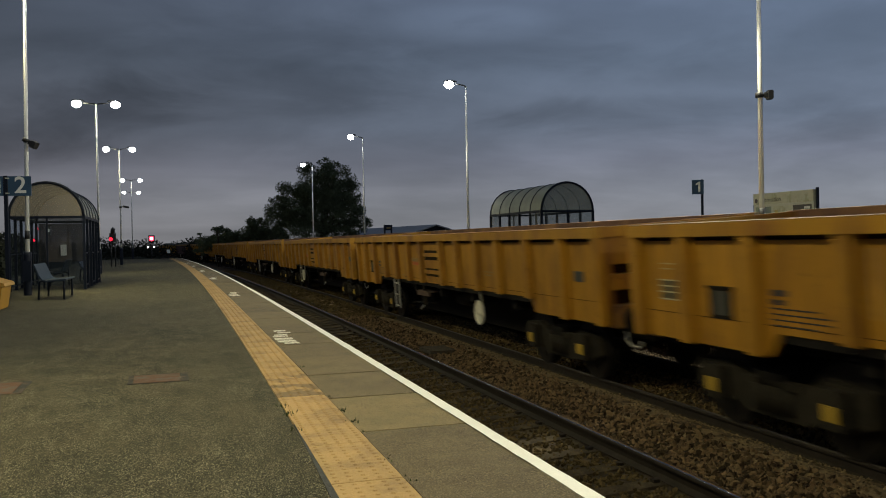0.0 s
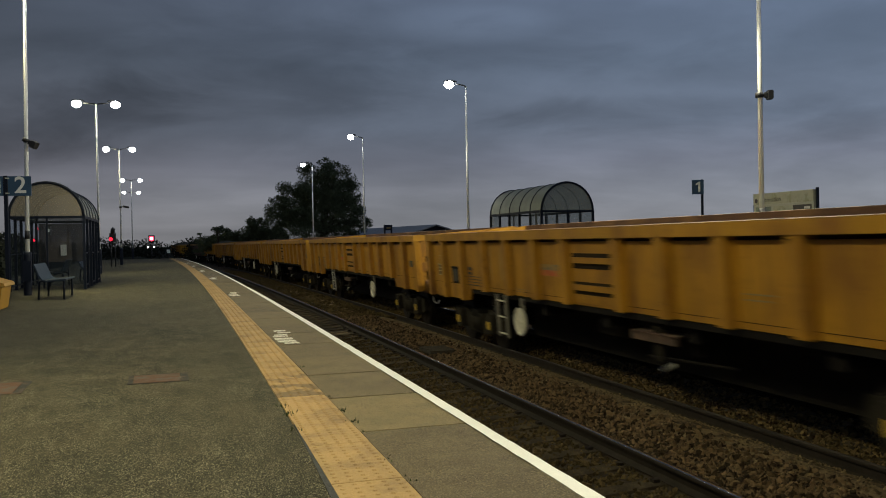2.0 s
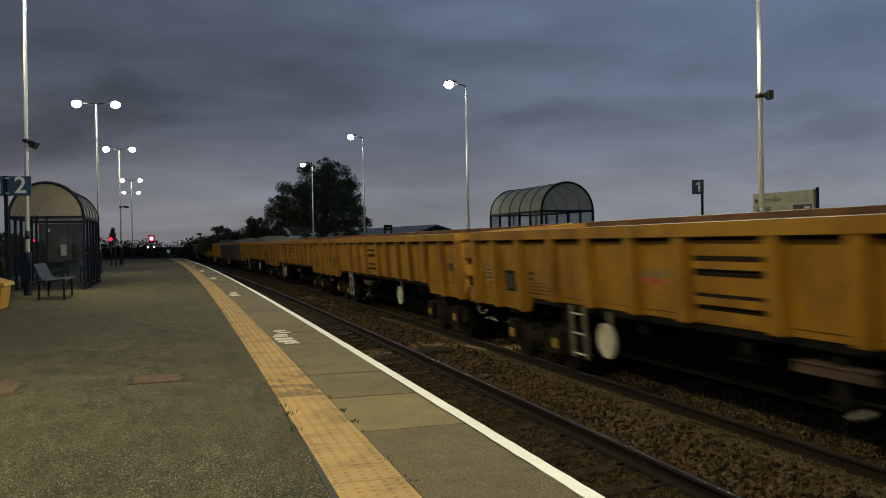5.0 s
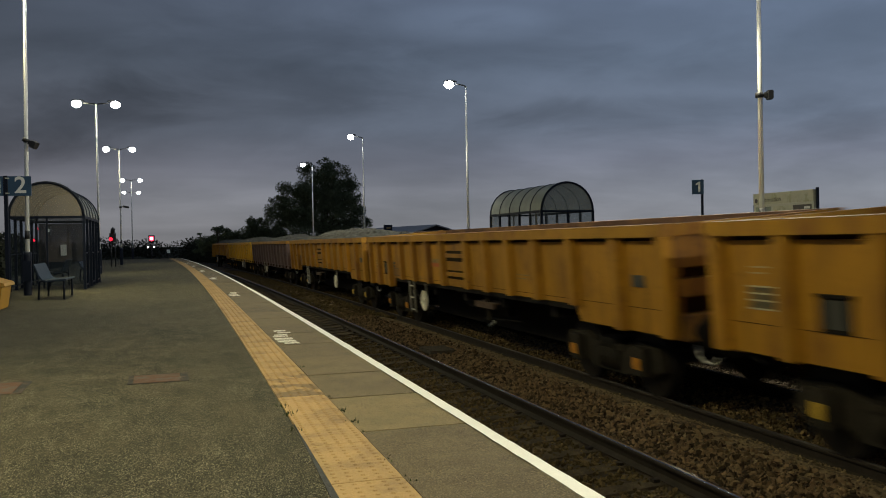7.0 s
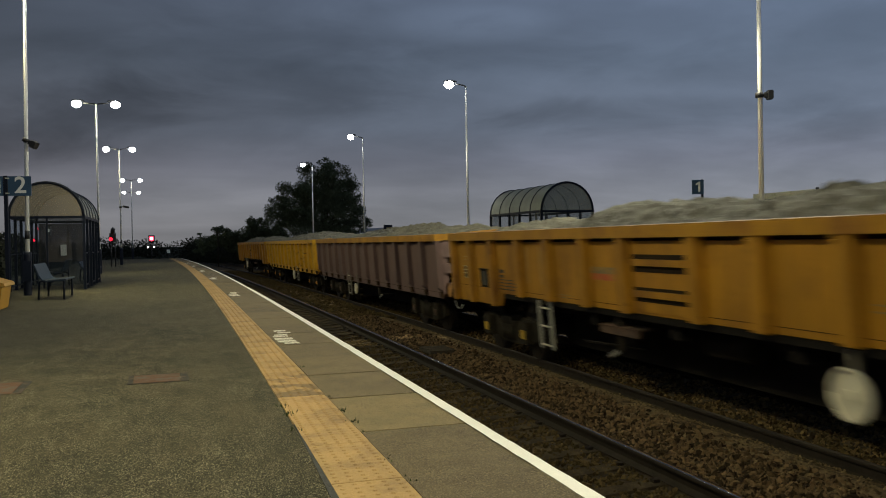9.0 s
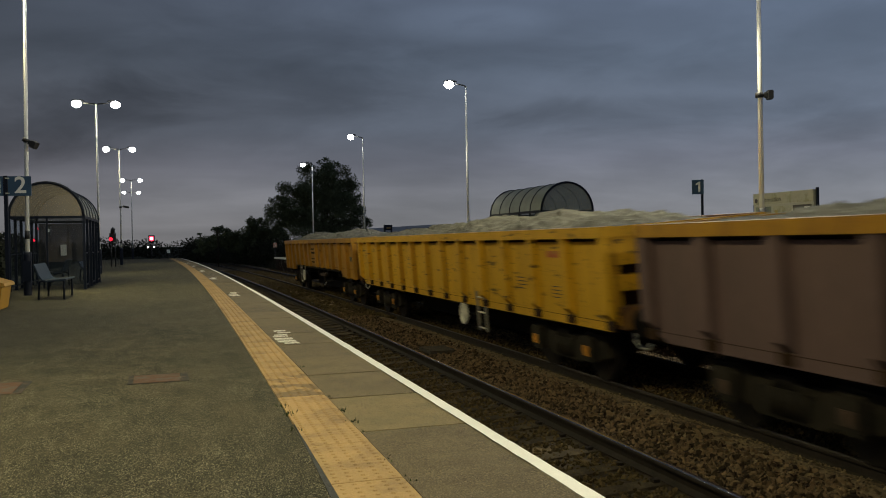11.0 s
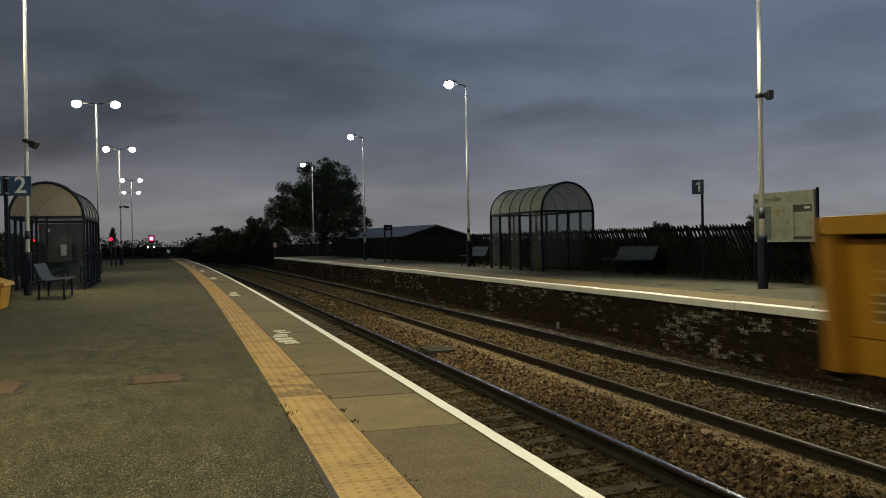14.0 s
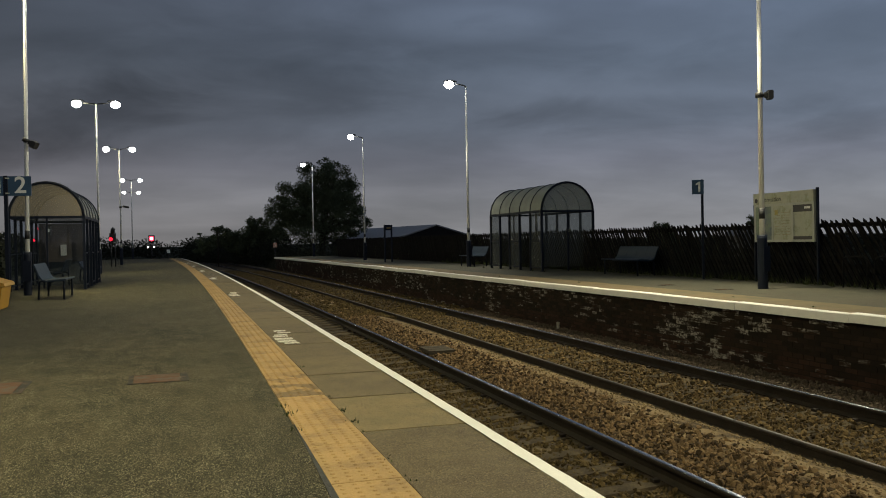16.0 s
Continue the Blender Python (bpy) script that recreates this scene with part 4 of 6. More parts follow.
def wagon_shell(name, label, group, paint, ribs, deep_ends, bogie_me, ladder_s, detail):
    """An open bogie box wagon; its y axis points to its rear, its origin lies midway between the rails."""
    wagon = thing(name, label, "railway wagon", group)
    L2 = WAGON_LENGTH / 2
    low, mid = (0.95, 1.185) if deep_ends else (0.87, 0.87)
    for side in (-1, 1):
        bm = bmesh.new()
        if deep_ends:
            out = [(L2, 2.095), (L2, low), (s_to_y(2.45), low), (s_to_y(2.62), mid), (-s_to_y(2.62), mid), (-s_to_y(2.45), low), (-L2, low), (-L2, 2.095)]
        else:
            out = [(L2, 2.095), (L2, low + 0.18), (L2 - 0.35, low), (-L2 + 0.1, low), (-L2, low + 0.10), (-L2, 2.095)]
        prism(bm, out, "x", side * HALF, side * (HALF - 0.05))
        panel = part("side_panel", bm, paint, wagon)
        # a seam where the floor meets the side
        bm = bmesh.new()
        zs = 1.262 if deep_ends else 1.0
        box(bm, side * (HALF + 0.001), side * (HALF + 0.004), -L2 + 0.05, L2 - 0.05, zs - 0.007, zs)
        part("seam", bm, M["rust_and_shade"], wagon, "dark seam along the floor line")
        if deep_ends:
            bm = bmesh.new()
            box(bm, min(side * (HALF - 0.06), side * (HALF - 0.02)), max(side * (HALF - 0.06), side * (HALF - 0.02)), -s_to_y(2.62), s_to_y(2.62), mid - 0.09, mid - 0.001)
            part("sole_bar", bm, M["underframe"], wagon, "black sole bar")
        for s in ribs:
            y = s_to_y(s)
            bm = bmesh.new()
            zb = low if deep_ends and (s < 2.5 or s > WAGON_LENGTH - 2.5) else (mid if deep_ends else 1.02)
            a, b = side * HALF, side * (HALF + 0.105)
            w = 0.115
            vs = box(bm, min(a, b), max(a, b), y - w, y + w, zb, 2.15)
            for v in vs:
                if abs(v.co.x) > HALF + 0.01:
                    v.co.y = y + (v.co.y - y) * 0.80
            if not deep_ends:
                for v in vs[:4]:
                    if abs(v.co.x) > HALF + 0.01:
                        v.co.z += 0.10
            part("rib", bm, paint, wagon)
            if not deep_ends:
                bm = bmesh.new()
                box(bm, min(a, side * (HALF + 0.05)), max(a, side * (HALF + 0.05)), y - 0.09, y + 0.09, 0.90, 1.02)
                part("rib_foot", bm, M["rust_and_shade"], wagon, "dark rust-brown rib foot")
        # dark sheet that paints in the shade seen through the slots under the rim
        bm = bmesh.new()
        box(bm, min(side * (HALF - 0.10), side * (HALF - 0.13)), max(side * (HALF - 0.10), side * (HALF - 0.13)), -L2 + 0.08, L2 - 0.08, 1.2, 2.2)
        part("lining", bm, M["rust_and_shade"], wagon, "dark sheet behind the side slots, painted as their shade")
    # ends
    for e in (-1, 1):
        # the end stands back between deep horizontal plates
        bm = bmesh.new()
        y = e * (L2 - 0.02)
        box(bm, -HALF + 0.04, HALF - 0.04, min(y - e * 0.20, y - e * 0.25), max(y - e * 0.20, y - e * 0.25), 1.15, 2.15)
        # shade in the bands between the end plates is put into the wall's colour
        end = part("end_wall", bm, M["rust_and_shade"], wagon, "set-back end wall, rust brown darkened as painted shade")
        for z0, z1, w in ((1.77, 2.16, 0.02), (1.42, 1.63, 0.03)):
            bm = bmesh.new()
            box(bm, -HALF + 0.051, HALF - 0.051, min(y - e * 0.20, y + e * w), max(y - e * 0.20, y + e * w), z0, z1)
            bmesh.ops.bevel(bm, geom=list(bm.edges), offset=0.012, segments=1)
            part("end_plate", bm, detail["end"], end, "weathered painted end plate")
        for x in (-HALF + 0.10, HALF - 0.10):
            bm = bmesh.new()
            box(bm, x - 0.045, x + 0.045, min(y - e * 0.20, y), max(y - e * 0.20, y), 0.96, 1.77)
            part("corner_post", bm, detail["end"], end)
        bm = bmesh.new()
        box(bm, -1.1, 1.1, min(y - e * 0.2, y + e * 0.06), max(y - e * 0.2, y + e * 0.06), 0.90, 1.20)
        bmesh.ops.bevel(bm, geom=list(bm.edges), offset=0.015, segments=1)
        part("headstock", bm, M["end_rust"], wagon, "rusty brown headstock")
        for x in (-0.87, 0.87):
            bm = bmesh.new()
            tube(bm, [(x, y + e * 0.06, 1.0), (x, y + e * 0.31, 1.0)], 0.10, 12)
            tube(bm, [(x, y + e * 0.31, 1.0), (x, y + e * 0.35, 1.0), (x, y + e * 0.37, 1.0)], 0.24, 16, 0.20)
            part("buffer", bm, M["underframe"], wagon, "black round buffer")
        bm = bmesh.new()
        tube(bm, [(-0.25, y + e * 0.05, 0.95), (-0.3, y + e * 0.25, 0.62), (-0.2, y + e * 0.42, 0.52), (-0.1, y + e * 0.46, 0.60)], 0.028, 8)
        tube(bm, [(0, y + e * 0.06, 1.0), (0, y + e * 0.44, 0.95)], 0.06, 8)
        part("coupling", bm, M["underframe"], wagon, "black coupling and hanging hose")
        if e > 0:
            continue
        bm = bmesh.new()
        tube(bm, [(-0.95, y + e * 0.06, 0.84), (-0.97, y + e * 0.12, 0.72), (-0.96, y + e * 0.22, 0.655), (-0.94, y + e * 0.34, 0.66), (-0.92, y + e * 0.42, 0.73)], 0.017, 8)
        part("brake_hose", bm, M["pale_steel"], wagon, "pale hanging brake hose")
    # rim
    bm = bmesh.new()
    for side in (-1, 1):
        box(bm, min(side * (HALF - 0.08), side * (HALF + 0.12)), max(side * (HALF - 0.08), side * (HALF + 0.12)), -L2 - 0.02, L2 + 0.02, 2.15, TOP)
    for e in (-1, 1):
        y = e * L2
        box(bm, -HALF + 0.06, HALF - 0.06, min(y - e * 0.1, y + e * 0.02), max(y - e * 0.1, y + e * 0.02), 2.15, TOP - 0.01)
    bmesh.ops.bevel(bm, geom=list(bm.edges), offset=0.02, segments=1)
    rim = part("top_rim", bm, detail["rim"], wagon)
    rim.data.materials.append(M["rim_top"])
    for f in rim.data.polygons:
        if f.normal.z > 0.5 or (abs(f.normal.x) > 0.5 and abs(f.center.x) < HALF):
            f.material_index = 1
    bm = bmesh.new()
    box(bm, -HALF + 0.06, HALF - 0.06, -L2 + 0.1, L2 - 0.1, 1.15, 1.20)
    part("floor", bm, M["inside"], wagon, "rusty wagon floor")
    # girder made extra deep to black out the lit ballast behind it
    bm = bmesh.new()
    box(bm, -0.40, 0.40, -4.2, 4.2, 0.29, 1.14)
    part("centre_sill", bm, M["underframe"], wagon, "black centre girder, deepened to stand in for shade beneath")
    for x in (-0.55, 0.55):
        bm = bmesh.new()
        box(bm, x - 0.06, x + 0.06, -L2 + 0.2, L2 - 0.2, 0.86, 1.135)
        part("girder", bm, M["underframe"], wagon)
    for y in (-5.83, -4.35, -2.1, 0, 2.1, 4.35, 5.83):
        bm = bmesh.new()
        box(bm, -1.1, 1.1, y - 0.08, y + 0.08, 0.90, 1.13)
        part("cross_member", bm, M["underframe"], wagon)
    bm = bmesh.new()
    tube(bm, [(-0.62, s_to_y(7.05), 0.80), (-0.62, s_to_y(7.9), 0.80)], 0.15, 12)
    part("brake_cylinder", bm, M["bogie"], wagon, "dirty brown brake cylinder")
    bm = bmesh.new()
    box(bm, -0.85, -0.68, s_to_y(9.7), s_to_y(9.35), 0.66, 0.92)
    bmesh.ops.bevel(bm, geom=list(bm.edges), offset=0.03, segments=2)
    part("valve_box", bm, M["underframe"], wagon, "black valve box")
    bm = bmesh.new()
    tube(bm, [(-0.95, s_to_y(10.6), 0.66), (-1.0, s_to_y(8.9), 0.60)], 0.02, 6)
    part("brake_rod", bm, M["underframe"], wagon)
    bm = bmesh.new()
    box(bm, -1.16, -1.10, s_to_y(9.75), s_to_y(8.75), 0.84, 0.94)
    box(bm, -1.16, -0.9, s_to_y(9.75), s_to_y(8.75), 0.92, 0.95)
    part("step_board", bm, M["inside"], wagon, "rusty brown step board")
    bm = bmesh.new()
    box(bm, -1.12, -1.06, s_to_y(9.35), s_to_y(9.25), 0.60, 0.86)
    box(bm, -1.12, -1.06, s_to_y(9.35), s_to_y(9.25), 0.94, 1.14)
    part("hanger", bm, M["bogie"], wagon)
    bm = bmesh.new()
    tube(bm, [(-1.10, s_to_y(9.62), 0.60), (-1.13, s_to_y(9.40), 0.50)], 0.026, 6)
    part("lever", bm, M["pale_steel"], wagon, "pale steel brake lever")
    stiles = []
    for q in (ladder_s, ladder_s + 0.43):
        bm = bmesh.new()
        vs = box(bm, -HALF - 0.03, -HALF + 0.01, s_to_y(q) - 0.034, s_to_y(q) + 0.034, 0.40, 1.16)
        stiles.append(part("ladder_stile", bm, M["ladder"], wagon, "dirty grey flat ladder stile"))
    for z in (0.46, 0.76, 1.05):
        bm = bmesh.new()
        tube(bm, [(-HALF - 0.012, s_to_y(ladder_s), z), (-HALF - 0.012, s_to_y(ladder_s + 0.43), z)], 0.016, 6)
        part("rung", bm, M["wheel_white"], stiles[0], "white painted rung")
    for y in (s_to_y(2.13), -s_to_y(2.13)):
        add_bogie(wagon, y, bogie_me)
    return wagon


def markings(wagon, blocks):
    """Data panels and marks whose words cannot be read: plain bars on the side."""
    for s, z, w, h, rows, colour, label in blocks:
        for r in range(rows):
            bm = bmesh.new()
            zz = z + h * (r + 0.5) / rows
            th = h / rows * (0.13 if rows > 1 else 0.5)
            ww = w * (1.0 if r % 3 else 0.8)
            box(bm, -HALF - 0.006, -HALF - 0.002, s_to_y(s + ww), s_to_y(s), zz - th, zz + th)
            part("marking", bm, M[colour], wagon, label)


def louvre_panel(wagon, s0, s1, paint):
    """The panel in the middle with horizontal stiffeners, top and bottom."""
    bm = bmesh.new()
    box(bm, -HALF - 0.012, -HALF + 0.01, s_to_y(s1), s_to_y(s0), 1.22, 2.10)
    frame_ob = part("stiffened_panel", bm, paint, wagon)
    wide = s1 - s0
    for z0, z1, bars in ((1.715, 1.935, (1.835,)), (1.345, 1.525, (1.445,))):
        # no hole here: a dark sheet on the panel paints the shade behind the bars
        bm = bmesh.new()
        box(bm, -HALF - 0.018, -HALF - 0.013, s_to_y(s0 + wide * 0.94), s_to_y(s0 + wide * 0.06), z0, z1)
        part("slot", bm, M["slot_shade"], frame_ob, "dark sheet painted as the shade of a louvre opening")
        for z in bars:
            bm = bmesh.new()
            vs = box(bm, -HALF - 0.06, -HALF - 0.019, s_to_y(s0 + wide * 0.93), s_to_y(s0 + wide * 0.07), z - 0.038, z + 0.042)
            part("stiffener", bm, paint, frame_ob)


def handwheel(wagon, s, z=0.757, r=0.225):
    bm = bmesh.new()
    tube(bm, [(-HALF - 0.03, s_to_y(s), z), (-HALF - 0.05, s_to_y(s), z), (-HALF - 0.06, s_to_y(s), z)], r, 24, r * 0.93)
    tube(bm, [(-HALF - 0.055, s_to_y(s), z), (-HALF - 0.09, s_to_y(s), z)], 0.05, 10)
    ring = [(-HALF - 0.07, s_to_y(s) + r * math.cos(a), z + r * math.sin(a)) for a in [k * math.pi / 12 for k in range(25)]]
    tube(bm, ring, 0.018, 6)
    wheel = part("brake_wheel", bm, M["wheel_white"], wagon, "dirty white round handbrake wheel")
    bm = bmesh.new()
    box(bm, -HALF - 0.02, -HALF + 0.03, s_to_y(s) - 0.03, s_to_y(s) + 0.03, z, 1.14)
    part("bracket", bm, M["ladder"], wheel, "dirty steel bracket")


def load_heap(wagon, seed, peaks, base):
    """Tipped stone ballast: rounded mounds along the wagon, rough on top."""
    rs = random.Random(seed)
    nx, ny = 26, 200
    hw, hl = HALF - 0.07, WAGON_LENGTH / 2 - 0.12
    verts, faces = [], []
    for j in range(ny + 1):
        y = -hl + 2 * hl * j / ny
        s = WAGON_LENGTH / 2 - y
        for i in range(nx + 1):
            x = -hw + 2 * hw * i / nx
            z = base
            for ps, ph, pw in peaks:
                z = max(z, base + (ph * 0.62 + TOP - base) * math.exp(-((s - ps) / pw) ** 2) * (1 - 0.98 * abs(x / hw) ** 2.2))
            z += 0.07 * noise.noise((x * 2.2 + seed, y * 2.2, 0)) + 0.04 * noise.noise((x * 7, y * 7, seed)) + rs.uniform(-0.025, 0.025)
            verts.append((x, y, z))
    w = nx + 1
    for j in range(ny):
        for i in range(nx):
            a = j * w + i
            faces.append((a, a + 1, a + 1 + w, a + w))
    me = bpy.data.meshes.new("ballast_load")
    me.from_pydata(verts, [], faces)
    me.materials.append(M["load"])
    ob = new("ballast_load", me)
    ob.parent = wagon
    tagged(ob, "grey-brown crushed stone load")


GEAR = {"brake_cylinder": 7.48, "valve_box": 9.52, "brake_rod": 9.75, "step_board": 9.25, "hanger": 9.30, "lever": 9.5}


def build_train():
    ribs_a = [0.07, 1.12, 2.30, 3.60, 4.78, 6.0, 7.12, 8.70, 9.78, 10.95, 12.10, 13.40, 14.72, WAGON_LENGTH - 0.07]
    ribs_b = [0.07 + k * (WAGON_LENGTH - 0.14) / 13 for k in range(14)]
    yellow, orange = bogie_meshes(M["axlebox_yellow"]), bogie_meshes(M["axlebox_orange"])
    dirty = bogie_meshes(M["inside"])
    label = "orange-yellow open bogie box wagon streaked with rust on the far track"
    first = wagon_shell("box_wagon", label, "wagons of the train", M["wagon_orange"], ribs_a, True, yellow, 4.04, {"rim": M["rim_rust"], "end": M["end_paint"]})
    louvre_panel(first, 7.21, 8.60, M["wagon_orange"])
    bm = bmesh.new()
    box(bm, -HALF - 0.0018, -HALF + 0.004, s_to_y(1.08), s_to_y(0.52), 1.40, 1.64)
    data = part("data_panel", bm, M["data_grey"], first, "dull grey data panel")
    for z in (1.635, 1.565, 1.495, 1.41):
        bm = bmesh.new()
        box(bm, -HALF - 0.006, -HALF - 0.002, s_to_y(1.10), s_to_y(0.50), z - 0.008, z + 0.008)
        part("letter_bar", bm, M["faded_pale"], data, "faded white line")
    markings(first, [(2.52, 1.555, 0.28, 0.06, 1, "ink", "dark data panel line"), (2.52, 1.47, 0.24, 0.05, 1, "ink", "dark data panel line"), (2.5, 1.24, 0.82, 0.22, 4, "ink", "dark data panel lines"), (3.82, 1.42, 0.03, 0.60, 1, "faded", "faded white line"),
                     (4.36, 1.42, 0.03, 0.60, 1, "faded", "faded white line"), (0.55, 1.74, 0.3, 0.12, 2, "faded", "faded white lines"), (6.1, 1.66, 0.85, 0.09, 1, "logo_grey", "worn grey stripe"), (6.1, 1.57, 0.85, 0.09, 1, "logo_red", "worn red stripe"),
                     (11.2, 1.46, 0.5, 0.12, 2, "logo_grey", "faded lettering"), (5.0, 1.24, 0.45, 0.08, 2, "logo_grey", "faded lettering")])
    bm = bmesh.new()
    box(bm, -HALF - 0.012, -HALF - 0.001, s_to_y(1.90), s_to_y(1.50), 1.26, 1.60)
    box(bm, -HALF - 0.03, -HALF - 0.001, s_to_y(1.92), s_to_y(1.48), 1.58, 1.61)
    plate = part("recess_plate", bm, M["underframe"], first, "dark recessed inspection plate")
    bm = bmesh.new()
    box(bm, -HALF - 0.016, -HALF - 0.013, s_to_y(1.84), s_to_y(1.58), 1.30, 1.56)
    part("inner_plate", bm, M["slate"], plate, "dull grey inner plate")
    bm = bmesh.new()
    box(bm, -HALF - 0.014, -HALF - 0.001, s_to_y(15.30), s_to_y(15.02), 1.52, 1.67)
    part("data_plate", bm, M["plate_blue"], first, "small dark data plate")
    heaps = {0: [(2.9, 0.42, 1.2), (6.2, 0.20, 1.0), (8.5, 0.26, 1.5), (11.2, 0.40, 1.7)], 3: [(2.2, 0.20, 1.0), (5.7, 0.46, 1.4), (7.2, 0.40, 1.3), (9.8, 0.43, 1.5), (11.8, 0.28, 1.3), (13.4, 0.18, 0.9)]}
    orange_boxes = (0, 4)
    made = {}
    for k in (0, 3, 4, 5, 6, 7, 8, 9, 10):
        # the couplings are not all stretched alike
        rear = 177.92 - 16.84 * k + {3: -0.12, 7: 0.04, 8: -0.06}.get(k, 0.0)
        w = first if k == 10 else copy_thing(first, Matrix())
        made[k] = w
        WAGONS.append((w, rear))
    for k, w in made.items():
        even = k in (0, 4, 6, 8, 10)
        handwheel(w, 5.45 if k == 4 else 5.2 if even else 10.9)
        if not even:
            # these run the other way round, so their brake gear lies mirrored
            for o in w.children:
                kind = o.name.split(".")[0]
                if kind == "ladder_stile":
                    o.data = o.data.copy()
                    o.data.materials[0] = M["pale_steel"]
                    o.location.y = -0.17
                if kind in GEAR:
                    o.location.y = 2 * GEAR[kind] - WAGON_LENGTH
        if k in heaps:
            load_heap(w, k, heaps[k], TOP - 0.10)
            w["label"] = "orange-yellow box wagon heaped with grey crushed stone"
        else:
            load_heap(w, k, [(4.0, -0.22, 3.0), (11.5, -0.2, 3.0)], TOP - 0.28)
        if k in orange_boxes:
            for o in w.children_recursive:
                if o.name.startswith("axlebox_cap"):
                    o.data = orange["cap"]
    one = wagon_shell("box_wagon", "bright yellow open box wagon heaped with grey stone", "wagons of the train", M["wagon_yellow"], ribs_b, False, orange, 10.5, {"rim": M["wagon_yellow"], "end": M["wagon_yellow"]})
    handwheel(one, 9.75, 0.67, 0.20)
    load_heap(one, 21, [(2.4, 0.20, 1.5), (5.4, 0.28, 1.8), (8.9, 0.42, 1.7), (12.1, 0.42, 1.2), (14.2, 0.26, 1.0)], TOP - 0.08)
    markings(one, [(0.6, 1.65, 0.4, 0.3, 3, "logo_grey", "faded lettering"), (5.5, 1.45, 0.5, 0.3, 3, "logo_grey", "faded lettering"), (8.4, 1.35, 0.4, 0.5, 4, "logo_grey", "faded lettering"), (12.6, 1.30, 0.4, 0.24, 4, "ink", "dark data panel lines"), (13.9, 1.86, 0.6, 0.10, 1, "logo_red", "scuffed red triangle mark"), (7.05, 1.84, 0.55, 0.10, 1, "logo_red", "scuffed red triangle mark"), (14.0, 1.22, 0.35, 0.22, 4, "ink", "dark data panel lines")])
    WAGONS.append((one, 177.92 - 16.84))
    bm = bmesh.new()
    box(bm, -HALF - 0.012, -HALF - 0.001, s_to_y(2.40), s_to_y(2.08), 1.06, 1.34)
    part("recess_plate", bm, M["slate"], one, "dark grey inspection plate")
    two = wagon_shell("box_wagon", "dull maroon open box wagon heaped with grey stone", "wagons of the train", M["wagon_maroon"], ribs_b, False, dirty, 5.4, {"rim": M["rim_rust"], "end": M["wagon_maroon"]})
    handwheel(two, 6.8, 0.67, 0.16)
    load_heap(two, 22, [(2.5, 0.12, 1.4), (7.0, 0.30, 2.2), (10.5, 0.42, 1.4), (13.8, 0.16, 1.2)], TOP - 0.08)
    WAGONS.append((two, 177.92 - 2 * 16.84))


build_train()


# ------------------------------------------------------------------ lamp columns
HEIGHT = 7.30
M["arm_grey"] = mat("arm_grey", (0.075, 0.075, 0.072), 0.6, vary=0.1, spec=0.2)


def lamp_column(name, label, group, arms, HEIGHT=HEIGHT):
    col = thing(name, label, "lamp post", group)
    bm = bmesh.new()
    tube(bm, [(0, 0, 0), (0, 0, 0.02), (0, 0, 0.98), (0, 0, 1.06)], 0.098, 14, 0.094)
    box(bm, -0.09, 0.09, -0.115, -0.09, 0.35, 0.85)
    part("base", bm, M["navy"], col, "dark blue base with a door")
    bm = bmesh.new()
    tube(bm, [(0, 0, 1.06), (0, 0, 4.0), (0, 0, HEIGHT)], 0.054, 12, 0.037)
    part("shaft", bm, M["column"], col)
    bm = bmesh.new()
    tube(bm, [(0, 0, 1.38), (0, 0, 1.58)], 0.058, 12)
    part("black_band", bm, M["column_black"], col, "black painted band")
    for e in arms:
        bm = bmesh.new()
        tube(bm, [(0, 0, HEIGHT - 0.06), (e * 0.10, 0, HEIGHT + 0.02), (e * 0.51, 0, HEIGHT + 0.05)], 0.028, 8)
        part("arm", bm, M["arm_grey"], col, "grey bracket arm")
        bm = bmesh.new()
        prism(bm, [(0.46, 0.0), (0.50, 0.05), (0.68, 0.07), (0.92, 0.06), (0.98, 0.02), (0.96, 0.0)], "y", -0.10, 0.10)
        for v in bm.verts:
            v.co.x *= e
            v.co.z += HEIGHT + 0.11
        head = part("head", bm, M["head"], col, "grey lamp housing")
        bm = bmesh.new()
        ball(bm, (e * 0.78, 0, HEIGHT + 0.0), 0.205, 0.195, 0.165, 24, 14)
        part("bowl", bm, M["lens"], head, "glowing white lamp bowl")
    return col


def lamp_light(x, y, z, watts, lean=None, colour=LAMP_COLOUR, cone=138, blend=0.55):
    """The lamp in a head: all round, or a flood leaning over the track."""
    li = bpy.data.lights.new("lamp_light", "POINT" if lean is None else "SPOT")
    li.energy, li.color, li.shadow_soft_size = watts, colour, 0.12
    ob = new("lamp_light", li)
    ob.location = (x, y, z)
    if lean is not None:
        li.spot_size, li.spot_blend = radians(cone), blend
        ob.rotation_euler = (0, radians(lean), 0)


